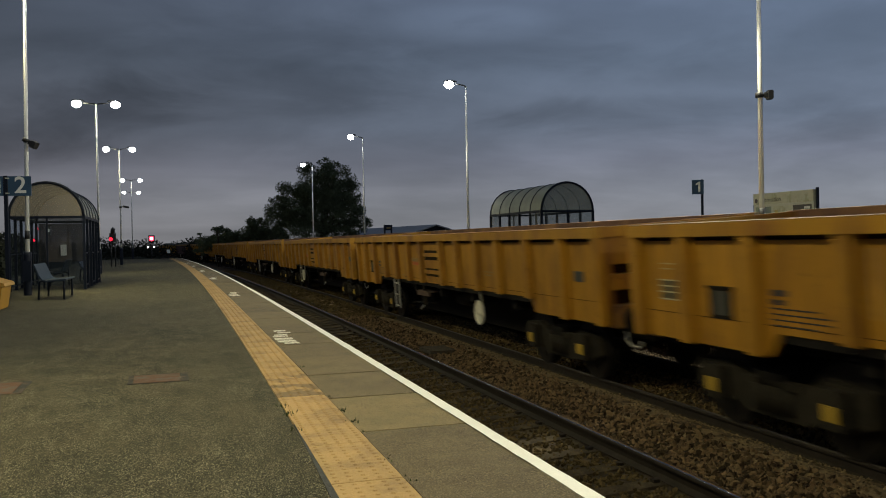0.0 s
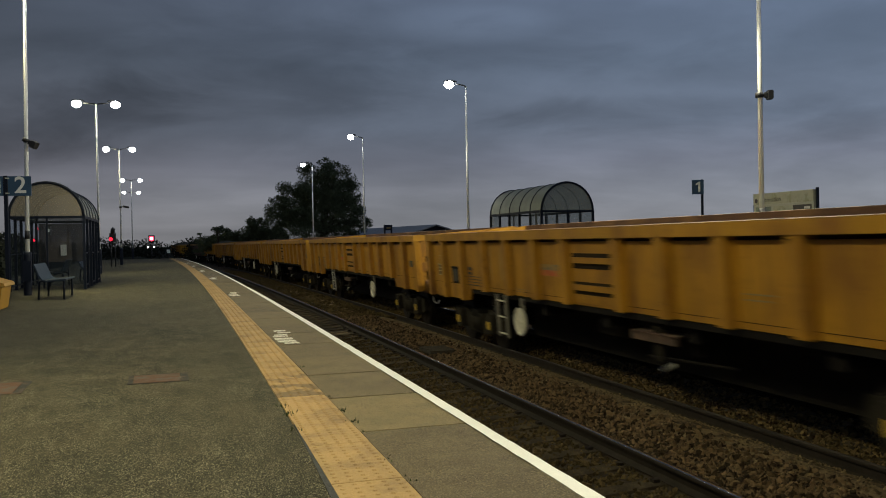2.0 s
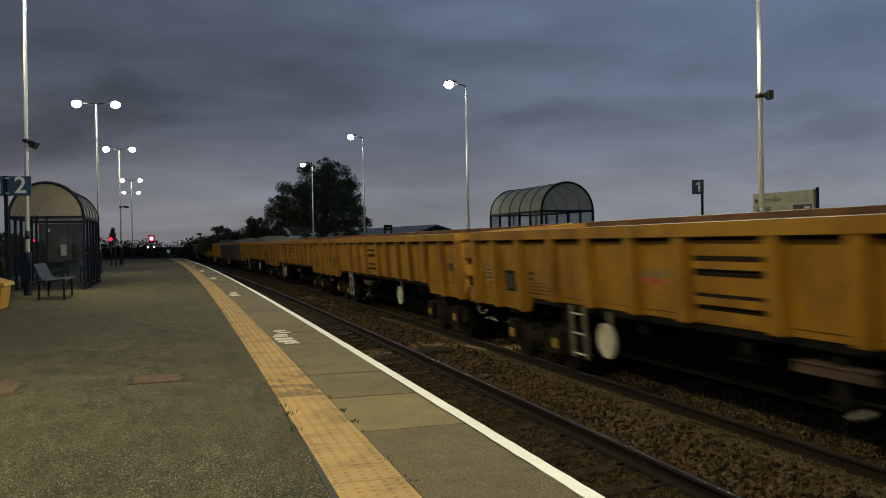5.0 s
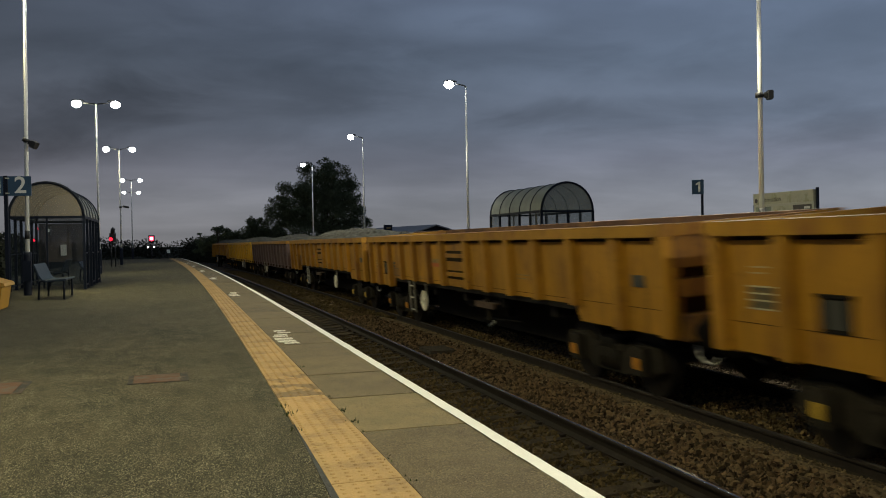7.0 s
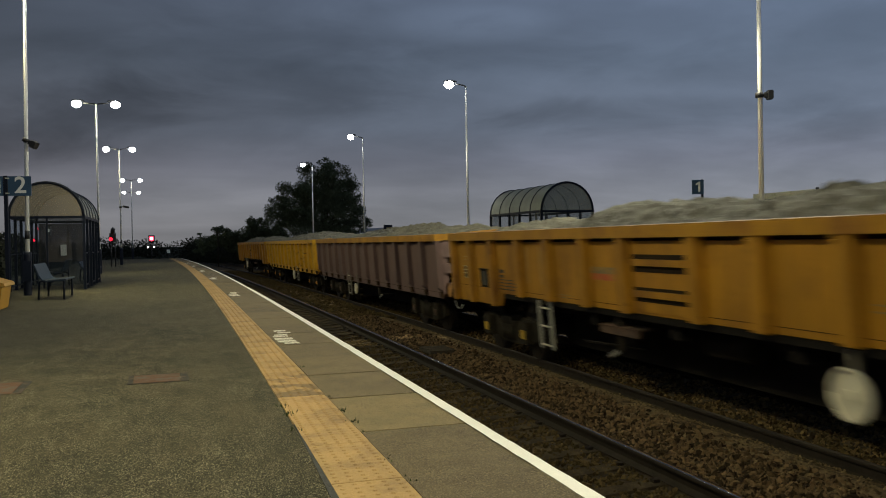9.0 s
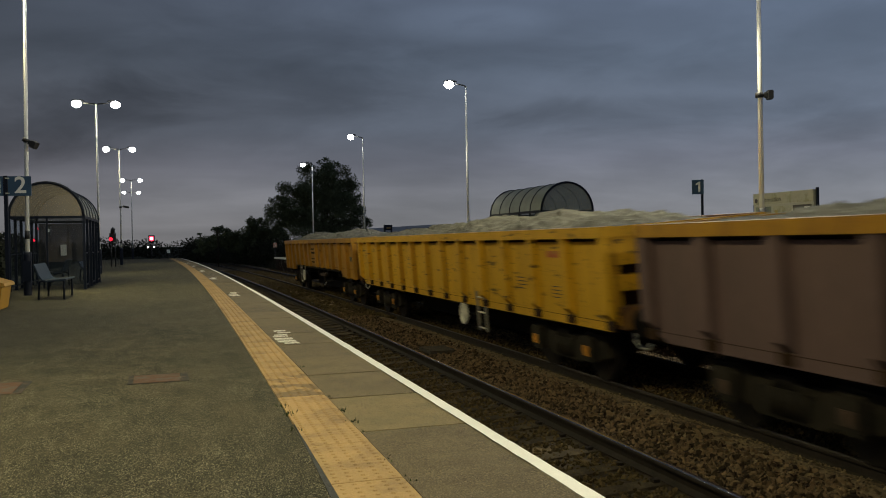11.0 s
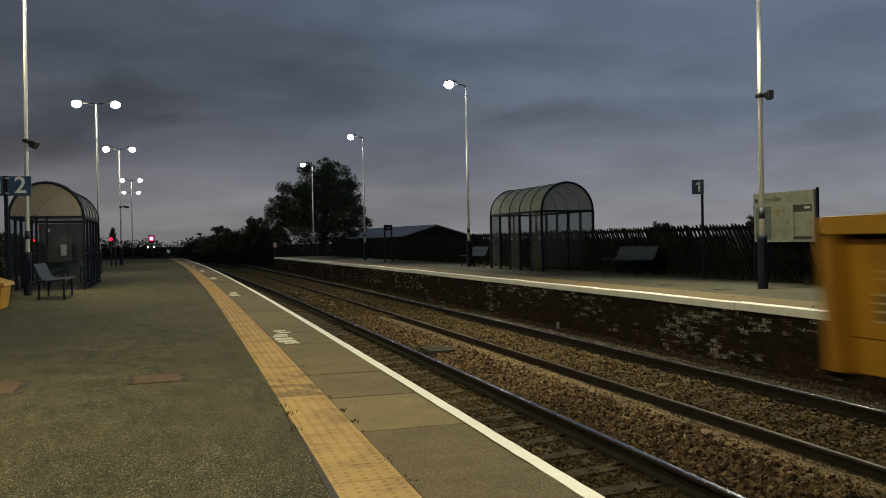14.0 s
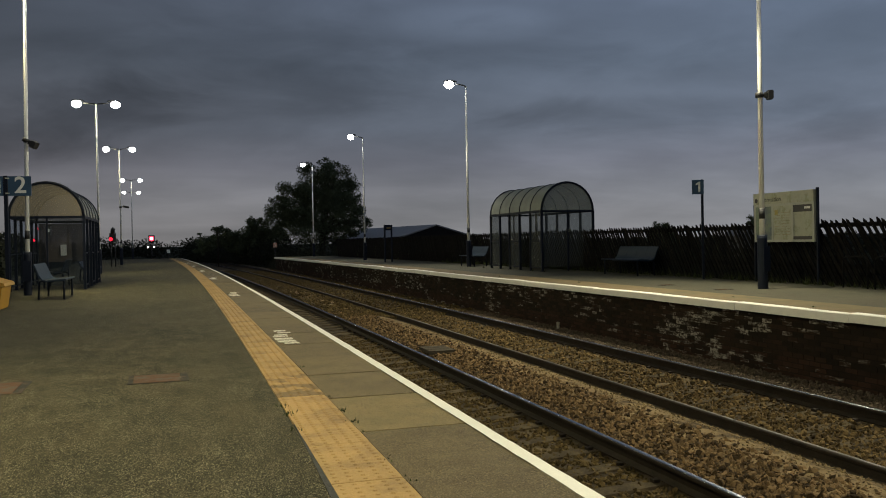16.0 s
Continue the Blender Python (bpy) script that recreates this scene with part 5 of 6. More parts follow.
def place_lamps():
    two = lamp_column("lamp_post", "tall white double-headed platform lamp, lit, on a blue base", "platform lamps", (-1, 1), HEIGHT + 0.28)
    spots = [(-3.72, 22.9, 0.17, 0.92), (-3.61, 39.4, 0.14, 0.40), (-3.96, 57.4, 0.14, 0.25), (-4.76, 83.0, 0.12, 0.2), (-5.9, 102.9, 0, 0), (-3.75, 5.2, 0.12, 0.92)]
    for i, (x, y, power, flood) in enumerate(spots):
        m = pose(x, y, 0 if y < 82 else -0.08 if y < 90 else -0.02)
        if i == 0:
            two.matrix_basis = m @ pose(-0.03, 0, 0, 0, 0.65, 0)
        elif i == 1:
            row = lamp_column("lamp_post", "tall white double-headed platform lamp, lit, on a blue base", "platform lamps", (-1, 1))
            row.matrix_basis = m
        else:
            copy_thing(row, m)
        if power:
            up = 0.28 if i == 0 else 0.0
            lamp_light(x - 0.80, y, HEIGHT + up - 0.18, LAMP_WATTS * power)
            lamp_light(x + 0.80, y, HEIGHT + up - 0.18, LAMP_WATTS * flood, -54)
    one = lamp_column("lamp_post", "tall white single-headed platform lamp, lit, on a blue base", "platform lamps", (-1,))
    for i, (x, y, power) in enumerate([(10.82, 14.2, 1.75), (10.93, 32.7, 0.9), (10.18, 50.0, 0.45), (9.72, 68.2, 0.35), (10.8, -4.5, 2.1)]):
        m = pose(x, y, ZR, 0, 0, 12)
        if i == 0:
            one.matrix_basis = m
        else:
            copy_thing(one, m)
        lamp_light(x - 0.80, y, HEIGHT + ZR - 0.18, LAMP_WATTS * power, 45, LAMP_COLOUR_FAR if y < 30 else (1.0, 0.96, 0.86), 135, 0.35)


place_lamps()


# ------------------------------------------------------------------ shelters
def shelter(name, label, m, width, length, bays, eave, open_side, pane="pane", end="end_sheet"):
    """Barrel-roofed waiting shelter: navy steel frame, ribbed milky roof, clear glazing. Near end at y = 0."""
    sh = thing(name, label, "shelter", "platform shelters", m)
    r = width / 2
    arc = [(r - r * math.cos(a), eave + r * math.sin(a)) for a in [math.pi * k / 16 for k in range(17)]]
    for k in range(bays + 1):
        y = length * k / bays
        big = k in (0, bays)
        bm = bmesh.new()
        tube(bm, [(x, y, z) for x, z in arc], 0.038 if big else 0.022, 8)
        part("roof_hoop", bm, M["navy"], sh)
        for x in (0.0, width):
            bm = bmesh.new()
            box(bm, x - 0.035, x + 0.035, y - 0.035, y + 0.035, 0, eave)
            box(bm, x - 0.06, x + 0.06, y - 0.06, y + 0.06, 0, 0.015)
            part("post", bm, M["navy"], sh)
    for x in (0.0, width):
        bm = bmesh.new()
        box(bm, x - 0.03, x + 0.03, -0.03, length + 0.03, eave - 0.05, eave + 0.03)
        part("eaves_beam", bm, M["navy"], sh)
    for y in (0.0, length):
        bm = bmesh.new()
        box(bm, 0.03, width - 0.03, y - 0.03, y + 0.03, eave - 0.05, eave + 0.02)
        part("cross_beam", bm, M["navy"], sh)
        bm = bmesh.new()
        vs = [bm.verts.new((x, y, z)) for x, z in arc]
        vs2 = [bm.verts.new((x, y + 0.006, z)) for x, z in arc]
        bm.faces.new(vs)
        bm.faces.new(vs2[::-1])
        part("end_sheet", bm, M[end], sh, "milky rounded end panel")
    for k in range(bays):
        y0, y1 = length * k / bays + 0.02, length * (k + 1) / bays - 0.02
        bm = bmesh.new()
        rows = []
        for rr in (r, r - 0.006):
            rows.append([[bm.verts.new((r - rr * math.cos(a), y, eave + rr * math.sin(a))) for a in [math.pi * q / 16 for q in range(17)]] for y in (y0, y1)])
        for a, b in rows:
            for q in range(16):
                f = bm.faces.new((a[q], a[q + 1], b[q + 1], b[q]))
                f.smooth = True
        part("roof_sheet", bm, M["roof_sheet"], sh, "milky curved roof sheet")
    # glazing
    for x in (0.0, width):
        for k in range(bays):
            if open_side == x and k in (1, 3):
                continue
            y0, y1 = length * k / bays + 0.04, length * (k + 1) / bays - 0.04
            bm = bmesh.new()
            box(bm, x - 0.004, x + 0.004, y0, y1, 0.14, eave - 0.06)
            ob = part("pane", bm, M[pane], sh)
            bm = bmesh.new()
            box(bm, x - 0.014, x + 0.014, y0, y1, 0.10, 0.14)
            box(bm, x - 0.012, x + 0.012, y0, y1, 0.98, 1.01)
            part("glazing_bar", bm, M["navy"], sh)
    for y in (0.0, length):
        n = 2
        for k in range(n):
            x0, x1 = width * k / n + 0.04, width * (k + 1) / n - 0.04
            bm = bmesh.new()
            box(bm, x0, x1, y - 0.004, y + 0.004, 0.14, eave - 0.06)
            part("pane", bm, M[pane], sh)
            bm = bmesh.new()
            box(bm, x1 + 0.015, x1 + 0.065, y - 0.02, y + 0.02, 0.0, eave - 0.05)
            part("mullion", bm, M["navy"], sh)
    return sh


near_shelter = shelter("shelter", "barrel-roofed navy steel waiting shelter with milky roof on the near platform", along(-4.34, 25.2, 0), 1.86, 4.9, 5, 2.0, 1.86)
# tinted panel whose colour also holds a painted milky reflection
bm = bmesh.new()
box(bm, 0.08, 1.38, 4.82, 4.84, 0.70, 1.94)
part("tinted_panel", bm, M["pane_brown"], near_shelter, "brownish tinted rear panel, milky reflection put into its colour")
bm = bmesh.new()
box(bm, 0.9, 1.02, 0.03, 0.05, 1.50, 1.72)
notice = part("notice", bm, M["poster_dark"], near_shelter, "small dark notice with a round mark")
bm = bmesh.new()
tube(bm, [(0.96, 0.029, 1.63), (0.96, 0.022, 1.63)], 0.045, 14)
part("round_mark", bm, M["sign_white"], notice)
bm = bmesh.new()
box(bm, 0.72, 0.90, 4.75, 4.78, 0.9, 1.25)
part("leaflet", bm, M["sign_white"], near_shelter, "white leaflet behind the glass")
far_shelter = shelter("shelter", "barrel-roofed navy steel waiting shelter with milky roof on the far platform", along(11.29, 25.6, ZR), 1.86, 4.6, 5, 1.98, 0.0, "pane_reflecting", "end_sheet_skylit")
bm = bmesh.new()
box(bm, 1.80, 1.83, 1.55, 1.95, 1.10, 1.40)
part("notice", bm, M["poster"], far_shelter, "small pale timetable notice")
bm = bmesh.new()
box(bm, 0.02, 0.03, 1.75, 1.93, 1.30, 1.52)
part("notice", bm, M["poster_dark"], far_shelter, "small dark notice")


# ------------------------------------------------------------------ benches, bins, signs
def bench(name, label, m, length, seats):
    """Perforated metal bench on tubular legs; it faces +x, its length runs along y."""
    b = thing(name, label, "bench", "platform benches", m)
    prof = [(-0.28, 0.79), (-0.25, 0.80), (-0.20, 0.70), (-0.14, 0.54), (-0.08, 0.455), (0.02, 0.425), (0.24, 0.44), (0.38, 0.455), (0.41, 0.44), (0.405, 0.425), (0.24, 0.415), (0.02, 0.40), (-0.10, 0.43), (-0.165, 0.53), (-0.225, 0.69)]
    w = length / seats
    for k in range(seats):
        bm = bmesh.new()
        prism(bm, prof, "y", -length / 2 + k * w + 0.004, -length / 2 + (k + 1) * w - 0.004)
        part("seat_shell", bm, M["navy_seat"], b)
    for y in (-length / 2 + 0.12, length / 2 - 0.12):
        bm = bmesh.new()
        tube(bm, [(0.34, y, 0.0), (0.34, y, 0.40), (0.28, y, 0.43), (-0.08, y, 0.42), (-0.16, y, 0.40), (-0.18, y, 0.0)], 0.024, 8)
        part("leg_frame", bm, M["navy"], b)
    bm = bmesh.new()
    tube(bm, [(0.05, -length / 2 + 0.05, 0.385), (0.05, length / 2 - 0.05, 0.385)], 0.022, 6)
    part("cross_bar", bm, M["navy"], b)
    return b


bench("bench", "blue perforated metal bench on tubular legs beside the shelter", along(-2.84, 21.4, 0), 1.8, 3)
bench("bench", "blue metal bench inside the near shelter", along(-3.35, 27.3, 0, 180), 1.6, 3)
bench("bench", "blue metal bench beyond the near shelter", along(-3.0, 32.1, 0), 1.6, 3)
bench("bench", "dark blue metal bench against the fence", along(12.28, 21.7, ZR, 180), 2.1, 4)
bench("bench", "dark blue metal bench beyond the far shelter", along(11.75, 33.2, ZR, 180), 1.8, 3)

grit = thing("grit_bin", "yellow plastic grit bin with a sloping lid", "grit bin", m=along(-3.56, 18.2, 0))
bm = bmesh.new()
vs = box(bm, -0.40, 0.32, -0.5, 0.5, 0.0, 0.44)
for v in vs[:4]:
    v.co.x *= 0.82
    v.co.y *= 0.88
bmesh.ops.bevel(bm, geom=list(bm.edges), offset=0.03, segments=2)
part("body", bm, M["grit"], grit)
bm = bmesh.new()
prism(bm, [(-0.45, 0.44), (-0.45, 0.70), (-0.36, 0.74), (0.36, 0.50), (0.38, 0.44)], "y", -0.54, 0.54)
bmesh.ops.bevel(bm, geom=list(bm.edges), offset=0.02, segments=2)
part("lid", bm, M["grit"], grit, "yellow moulded lid")


def number_sign(name, label, m, text, post_h, w, h, side):
    """A numbered plate held out from a post, facing the walker."""
    s = thing(name, label, "platform sign", "platform number signs", m)
    bm = bmesh.new()
    half_post = 0.04 if side > 0 else 0.027
    box(bm, -half_post, half_post, -half_post, half_post, 0, post_h)
    part("post", bm, M["navy"], s)
    bm = bmesh.new()
    x0, x1 = (0.05, 0.05 + w) if side > 0 else (-w, 0.03)
    front = 0.0 if side > 0 else -0.028
    box(bm, x0, x1, front - 0.03, front, post_h - h, post_h - 0.01)
    plate = part("plate", bm, M["sign_blue"], s, "blue number plate")
    bm = bmesh.new()
    for z in (post_h - 0.06, post_h - h + 0.06):
        box(bm, min(0, side * 0.09), max(0, side * 0.09), -0.050, -0.041, z - 0.015, z + 0.015)
    if side > 0:
        part("bracket", bm, M["alu"], s)
    else:
        bm.free()
    if text == "1":
        bm = bmesh.new()
        cx, cz = (x0 + x1) / 2, post_h - h / 2
        prism(bm, [(cx + a, cz + b) for a, b in ((0.005, -0.125), (0.055, -0.125), (0.055, 0.125), (0.018, 0.125), (-0.055, 0.075), (-0.055, 0.030), (0.005, 0.062))], "y", front - 0.034, front - 0.0305)
        part("numeral", bm, M["sign_white"], plate, "white numeral one")
        return s
    lettering("numeral", text, h * 1.15, M["sign_white"], plate, Matrix.Translation(((x0 + x1) / 2 + 0.02, -0.033, post_h - h / 2)) @ pose(0, 0, 0, 90, 0, 0), 0.009)
    return s


two_sign = number_sign("platform_sign", "blue platform number sign on a navy post", pose(-4.13, 22.6, 0, 0, 0, -4), "2", 2.90, 0.52, 0.48, 1)
bm = bmesh.new()
box(bm, -0.57, -0.05, -0.03, 0.0, 2.42, 2.89)
back_plate = part("plate", bm, M["sign_blue"], two_sign, "second blue plate")
bm = bmesh.new()
box(bm, -0.16, -0.11, -0.036, -0.031, 2.48, 2.83)
part("letter_bar", bm, M["sign_white"], back_plate)
one_sign = number_sign("platform_sign", "small blue platform number sign on a tall navy post", pose(12.15, 18.2, ZR, 0, 0, -22), "1", 2.45, 0.25, 0.36, -1)

board = thing("information_board", "pale information board with three posters on navy posts", "notice board", m=along(12.60, 15.66, ZR))
for y in (-1.0, 1.0):
    bm = bmesh.new()
    box(bm, -0.02, 0.03, y - 0.022, y + 0.022, 0, 2.0 if y > 0 else 2.03)
    part("post", bm, M["navy"], board)
bm = bmesh.new()
box(bm, -0.05, 0.03, -0.96, 0.96, 0.90, 1.74)
cabinet = part("cabinet", bm, M["alu"], board, "pale metal display case")
bm = bmesh.new()
box(bm, -0.065, 0.03, -0.96, 0.96, 1.745, 1.99)
header = part("header", bm, M["poster"], board, "cream header panel")
lettering("heading", "information", 0.15, M["ink"], header, Matrix.Translation((-0.068, 0.38, 1.84)) @ pose(0, 0, 0, 90, 0, -90))
bm = bmesh.new()
tube(bm, [(-0.066, 0.86, 1.83), (-0.070, 0.86, 1.83)], 0.05, 14)
part("round_mark", bm, M["ink"], header)
for i, (y0, y1, mm) in enumerate(((0.36, 0.90, "poster_green"), (-0.28, 0.30, "poster"), (-0.90, -0.34, "poster"))):
    bm = bmesh.new()
    box(bm, -0.056, -0.051, y0, y1, 0.95, 1.69)
    p_ob = part("poster", bm, M[mm], cabinet, ("green and blue poster", "cream timetable poster", "cream poster with a dark heading")[i])
    if i == 2:
        bm = bmesh.new()
        box(bm, -0.060, -0.057, y0, y1, 1.54, 1.69)
        part("dark_band", bm, M["poster_dark"], p_ob)
        bm = bmesh.new()
        box(bm, -0.060, -0.057, y0, y1, 0.95, 1.02)
        part("dark_band", bm, M["poster_dark"], p_ob)
        bm = bmesh.new()
        box(bm, -0.064, -0.061, y0 + 0.04, y0 + 0.22, 1.60, 1.65)
        part("white_label", bm, M["sign_white"], p_ob)
    elif i == 1:
        bm = bmesh.new()
        for r in range(9):
            box(bm, -0.059, -0.057, y0 + 0.05, y1 - 0.28 + 0.02 * (r % 3), 1.06 + r * 0.06, 1.065 + r * 0.06)
            box(bm, -0.059, -0.057, y1 - 0.22, y1 - 0.06, 1.06 + r * 0.06, 1.064 + r * 0.06)
        part("text_lines", bm, M["logo_grey"], p_ob)
        bm = bmesh.new()
        box(bm, -0.060, -0.057, y1 - 0.15, y1 - 0.05, 1.50, 1.60)
        part("yellow_patch", bm, M["yellow_ochre"], p_ob)
for y in (-0.31, 0.33):
    bm = bmesh.new()
    box(bm, -0.062, -0.05, y - 0.025, y + 0.025, 0.92, 1.72)
    part("divider", bm, M["alu"], cabinet)

name_board = thing("station_nameboard", "dark station nameboard on two posts, seen edge on", "sign", m=pose(10.08, 43.4, ZR, 0, 0, 24))
for x in (-0.22, 0.22):
    bm = bmesh.new()
    box(bm, x - 0.035, x + 0.035, -0.03, 0.03, 0, 1.90)
    part("post", bm, M["navy"], name_board)
bm = bmesh.new()
box(bm, -0.26, 0.26, -0.035, 0.035, 1.66, 1.95)
panel_ob = part("panel", bm, M["navy"], name_board)
bm = bmesh.new()
box(bm, -0.14, 0.14, -0.040, -0.036, 1.76, 1.82)
part("letter_bar", bm, M["logo_grey"], panel_ob)


def horn(name, label, m, length):
    """A loudspeaker on a bracket clamped to a lamp post, pointing along +x."""
    h = thing(name, label, "loudspeaker", "loudspeakers", m)
    bm = bmesh.new()
    tube(bm, [(0, 0, -0.05), (0, 0, 0.05)], 0.075, 12)
    tube(bm, [(0.05, 0, 0), (0.12, 0, 0)], 0.02, 8)
    part("clamp", bm, M["black"], h)
    bm = bmesh.new()
    box(bm, 0.09, 0.09 + length * 0.4, -0.045, 0.045, -0.05, 0.05)
    box(bm, 0.09 + length * 0.4, 0.09 + length, -0.09, 0.09, -0.085, 0.085)
    bmesh.ops.bevel(bm, geom=list(bm.edges), offset=0.02, segments=2)
    part("horn", bm, M["black"], h)


horn("loudspeaker", "black box loudspeaker clamped to the lamp post", pose(10.80, 14.2, ZR + 3.80, 0, 0, -20), 0.16)
horn("loudspeaker", "dark loudspeaker on the near lamp post, tilted down", pose(-3.72, 22.9, 3.80, 0, 30, -20), 0.22)

M["hoop"] = mat("hoop", (0.010, 0.010, 0.010), 0.85, vary=0.15, spec=0.1)
# low hoop rails in front of the fence
for y in (12.62, 13.42):
    hoop = thing("hoop_rail", "dull galvanised hoop rail before the fence", "rail", "hoop rails", along(12.38, y, ZR))
    bm = bmesh.new()
    tube(bm, [(0, -0.31, 0), (0, -0.31, 0.50), (0, -0.27, 0.58), (0, -0.20, 0.61), (0, 0.20, 0.61), (0, 0.27, 0.58), (0, 0.31, 0.50), (0, 0.31, 0)], 0.017, 8)
    part("hoop", bm, M["hoop"], hoop)

# ------------------------------------------------------------------ fence
def build_fence():
    fence = thing("fence", "dark fence of slanting pales behind the far platform", "fence")
    bm = bmesh.new()
    prism(bm, [(-0.034, 0.0), (0.034, 0.0), (0.034, 1.57), (0.0, 1.64), (-0.034, 1.57)], "x", -0.012, 0.012)
    me = mesh_of("pale", bm, M["fence"])
    rng = random.Random(12)
    rest = bmesh.new()
    y = 7.6
    while y < 66:
        m = along(12.78 + rng.uniform(-0.008, 0.008), y, ZR - 0.02 + rng.uniform(-0.012, 0.012)) @ Matrix.Rotation(radians(-33 + rng.uniform(-1.2, 1.2)), 4, "X")
        if y < 48:
            ob = new("pale", me)
            ob.parent = fence
            ob.matrix_basis = m
        else:
            box(rest, -0.012, 0.012, -0.034, 0.034, 0.0, 1.62, m)
        y += 0.145 + rng.uniform(-0.008, 0.008)
    tagged(part("distant_fencing", rest, M["fence"], fence, "distant slanting pales"), kind="stuff")
    for z in (0.35, 1.19):
        r = ribbon("fence_rail", [(12.80, ZR + z), (12.86, ZR + z), (12.86, ZR + z + 0.09), (12.80, ZR + z + 0.09)], 8, 67, 3.0, M["fence"], close=True)
        r.parent = fence
    bm = bmesh.new()
    box(bm, -0.05, 0.05, -0.05, 0.05, 0, 1.08)
    me = mesh_of("fence_post", bm, M["fence"])
    y = 9.0
    while y < 66:
        ob = new("fence_post", me)
        ob.parent = fence
        ob.matrix_basis = along(12.90, y, ZR)
        y += 2.7


build_fence()


# ------------------------------------------------------------------ trees, hedges, barn
def leaves(name, blobs, count, size, material, seed, parent=None, label="", category="", shell=0.55):
    """Small folded leaves strewn through ellipsoids given as centre and radii; thicker near the outside."""
    rs = np.random.RandomState(seed)
    vol = np.array([b[3] * b[4] * b[5] for b in blobs]) ** 0.75
    pick = rs.choice(len(blobs), count, p=vol / vol.sum())
    blob = np.array(blobs, float)[pick]

    def unit(v):
        return v / (np.linalg.norm(v, axis=1, keepdims=True) + 1e-9)
    rr = shell + (1.06 - shell) * rs.rand(count, 1) ** 0.6 + (rs.rand(count, 1) < 0.07) * rs.rand(count, 1) * 0.16
    c = blob[:, :3] + unit(rs.normal(size=(count, 3))) * rr * blob[:, 3:]
    u = unit(rs.normal(size=(count, 3)))
    v = unit(np.cross(u, rs.normal(size=(count, 3))))
    s = size * (0.6 + 0.8 * rs.rand(count, 1))
    verts = np.stack([c - u * s, c + v * s * 0.55, c + u * s, c - v * s * 0.55], 1)
    faces = (np.array([(0, 1, 2, 3)])[None] + 4 * np.arange(count)[:, None, None]).reshape(-1, 4)
    me = bpy.data.meshes.new(name)
    me.from_pydata(verts.reshape(-1, 3).tolist(), [], faces.tolist())
    me.materials.append(material)
    ob = new(name, me)
    if parent:
        ob.parent = parent
        tagged(ob, label)
    else:
        tagged(ob, label, category, kind="stuff")
    return ob


def tree(name, label, base, blobs, count, size, seed, trunk_r):
    t = thing(name, label, "tree", "trees beyond the platform", Matrix.Translation(base))
    bm = bmesh.new()
    top = sum((Vector(b[:3]) for b in blobs), Vector()) / len(blobs)
    tube(bm, [(0, 0, -0.1), (0.1, 0, top.z * 0.35), tuple(top * 0.8)], trunk_r, 10, trunk_r * 0.45)
    for b in blobs:
        c = Vector(b[:3])
        tube(bm, [tuple(top * 0.45), tuple(top * 0.3 + c * 0.5), tuple(c)], trunk_r * 0.4, 6, trunk_r * 0.1)
    part("trunk", bm, M["bark"], t, "dark trunk and limbs")
    r = random.Random(seed)
    clumps = []
    for x, y, z, a, c, d in blobs:
        clumps.append((x, y, z, a * 0.72, c * 0.72, d * 0.72))
        for _ in range(int(9 + 3 * a)):
            v = Vector((r.gauss(0, 1), r.gauss(0, 1), r.gauss(0, 1))).normalized() * r.uniform(0.72, 1.0)
            s = r.uniform(0.16, 0.34)
            clumps.append((x + v.x * a, y + v.y * c, z + v.z * d, a * s, c * s, d * s * 0.8))
    leaves("crown", clumps, count, size, M["leaf"], seed, t, "dark green leafy crown", shell=0.1)
    return t


rng = random.Random(31)
big_blobs = [(-0.3, 0, 7.6, 2.6, 2.6, 2.2), (1.2, 0, 7.0, 2.4, 2.4, 2.6), (2.4, 0.3, 5.2, 2.4, 2.4, 2.4), (-2.0, 0, 5.6, 2.8, 2.6, 2.6), (-3.4, 0.2, 3.9, 2.2, 2.2, 2.4), (0.4, -0.4, 5.4, 3.0, 2.6, 2.8),
             (3.3, 0, 3.8, 1.7, 1.8, 1.6), (-1.0, -0.5, 3.3, 3.2, 2.4, 2.0), (4.2, 0.0, 3.2, 0.7, 0.7, 0.5), (1.0, 0.2, 9.0, 1.2, 1.2, 1.1), (1.6, -0.3, 2.8, 2.4, 2.0, 1.4), (-3.8, 0, 5.2, 1.2, 1.2, 1.2), (3.4, 0, 5.6, 1.0, 1.0, 1.0)]
tree("broadleaf_tree", "large dark broadleaf tree in full leaf beyond the fence", (12.9, 85, -0.35), big_blobs, 80000, 0.078, 41, 0.42)
tree("broadleaf_tree", "smaller dark tree beside the large one", (6.2, 92, -1.0), [(0, 0, 2.6, 1.8, 1.8, 2.0), (1.3, 0, 3.4, 1.4, 1.4, 1.6), (-1.6, 0, 2.4, 1.6, 1.5, 1.4), (0.6, 0, 4.3, 0.9, 0.9, 0.9), (2.6, 0, 3.0, 1.6, 1.5, 1.8), (-2.4, 0, 2.9, 1.5, 1.4, 1.3), (-4.2, 0, 2.3, 1.5, 1.4, 1.2)], 30000, 0.085, 42, 0.2)
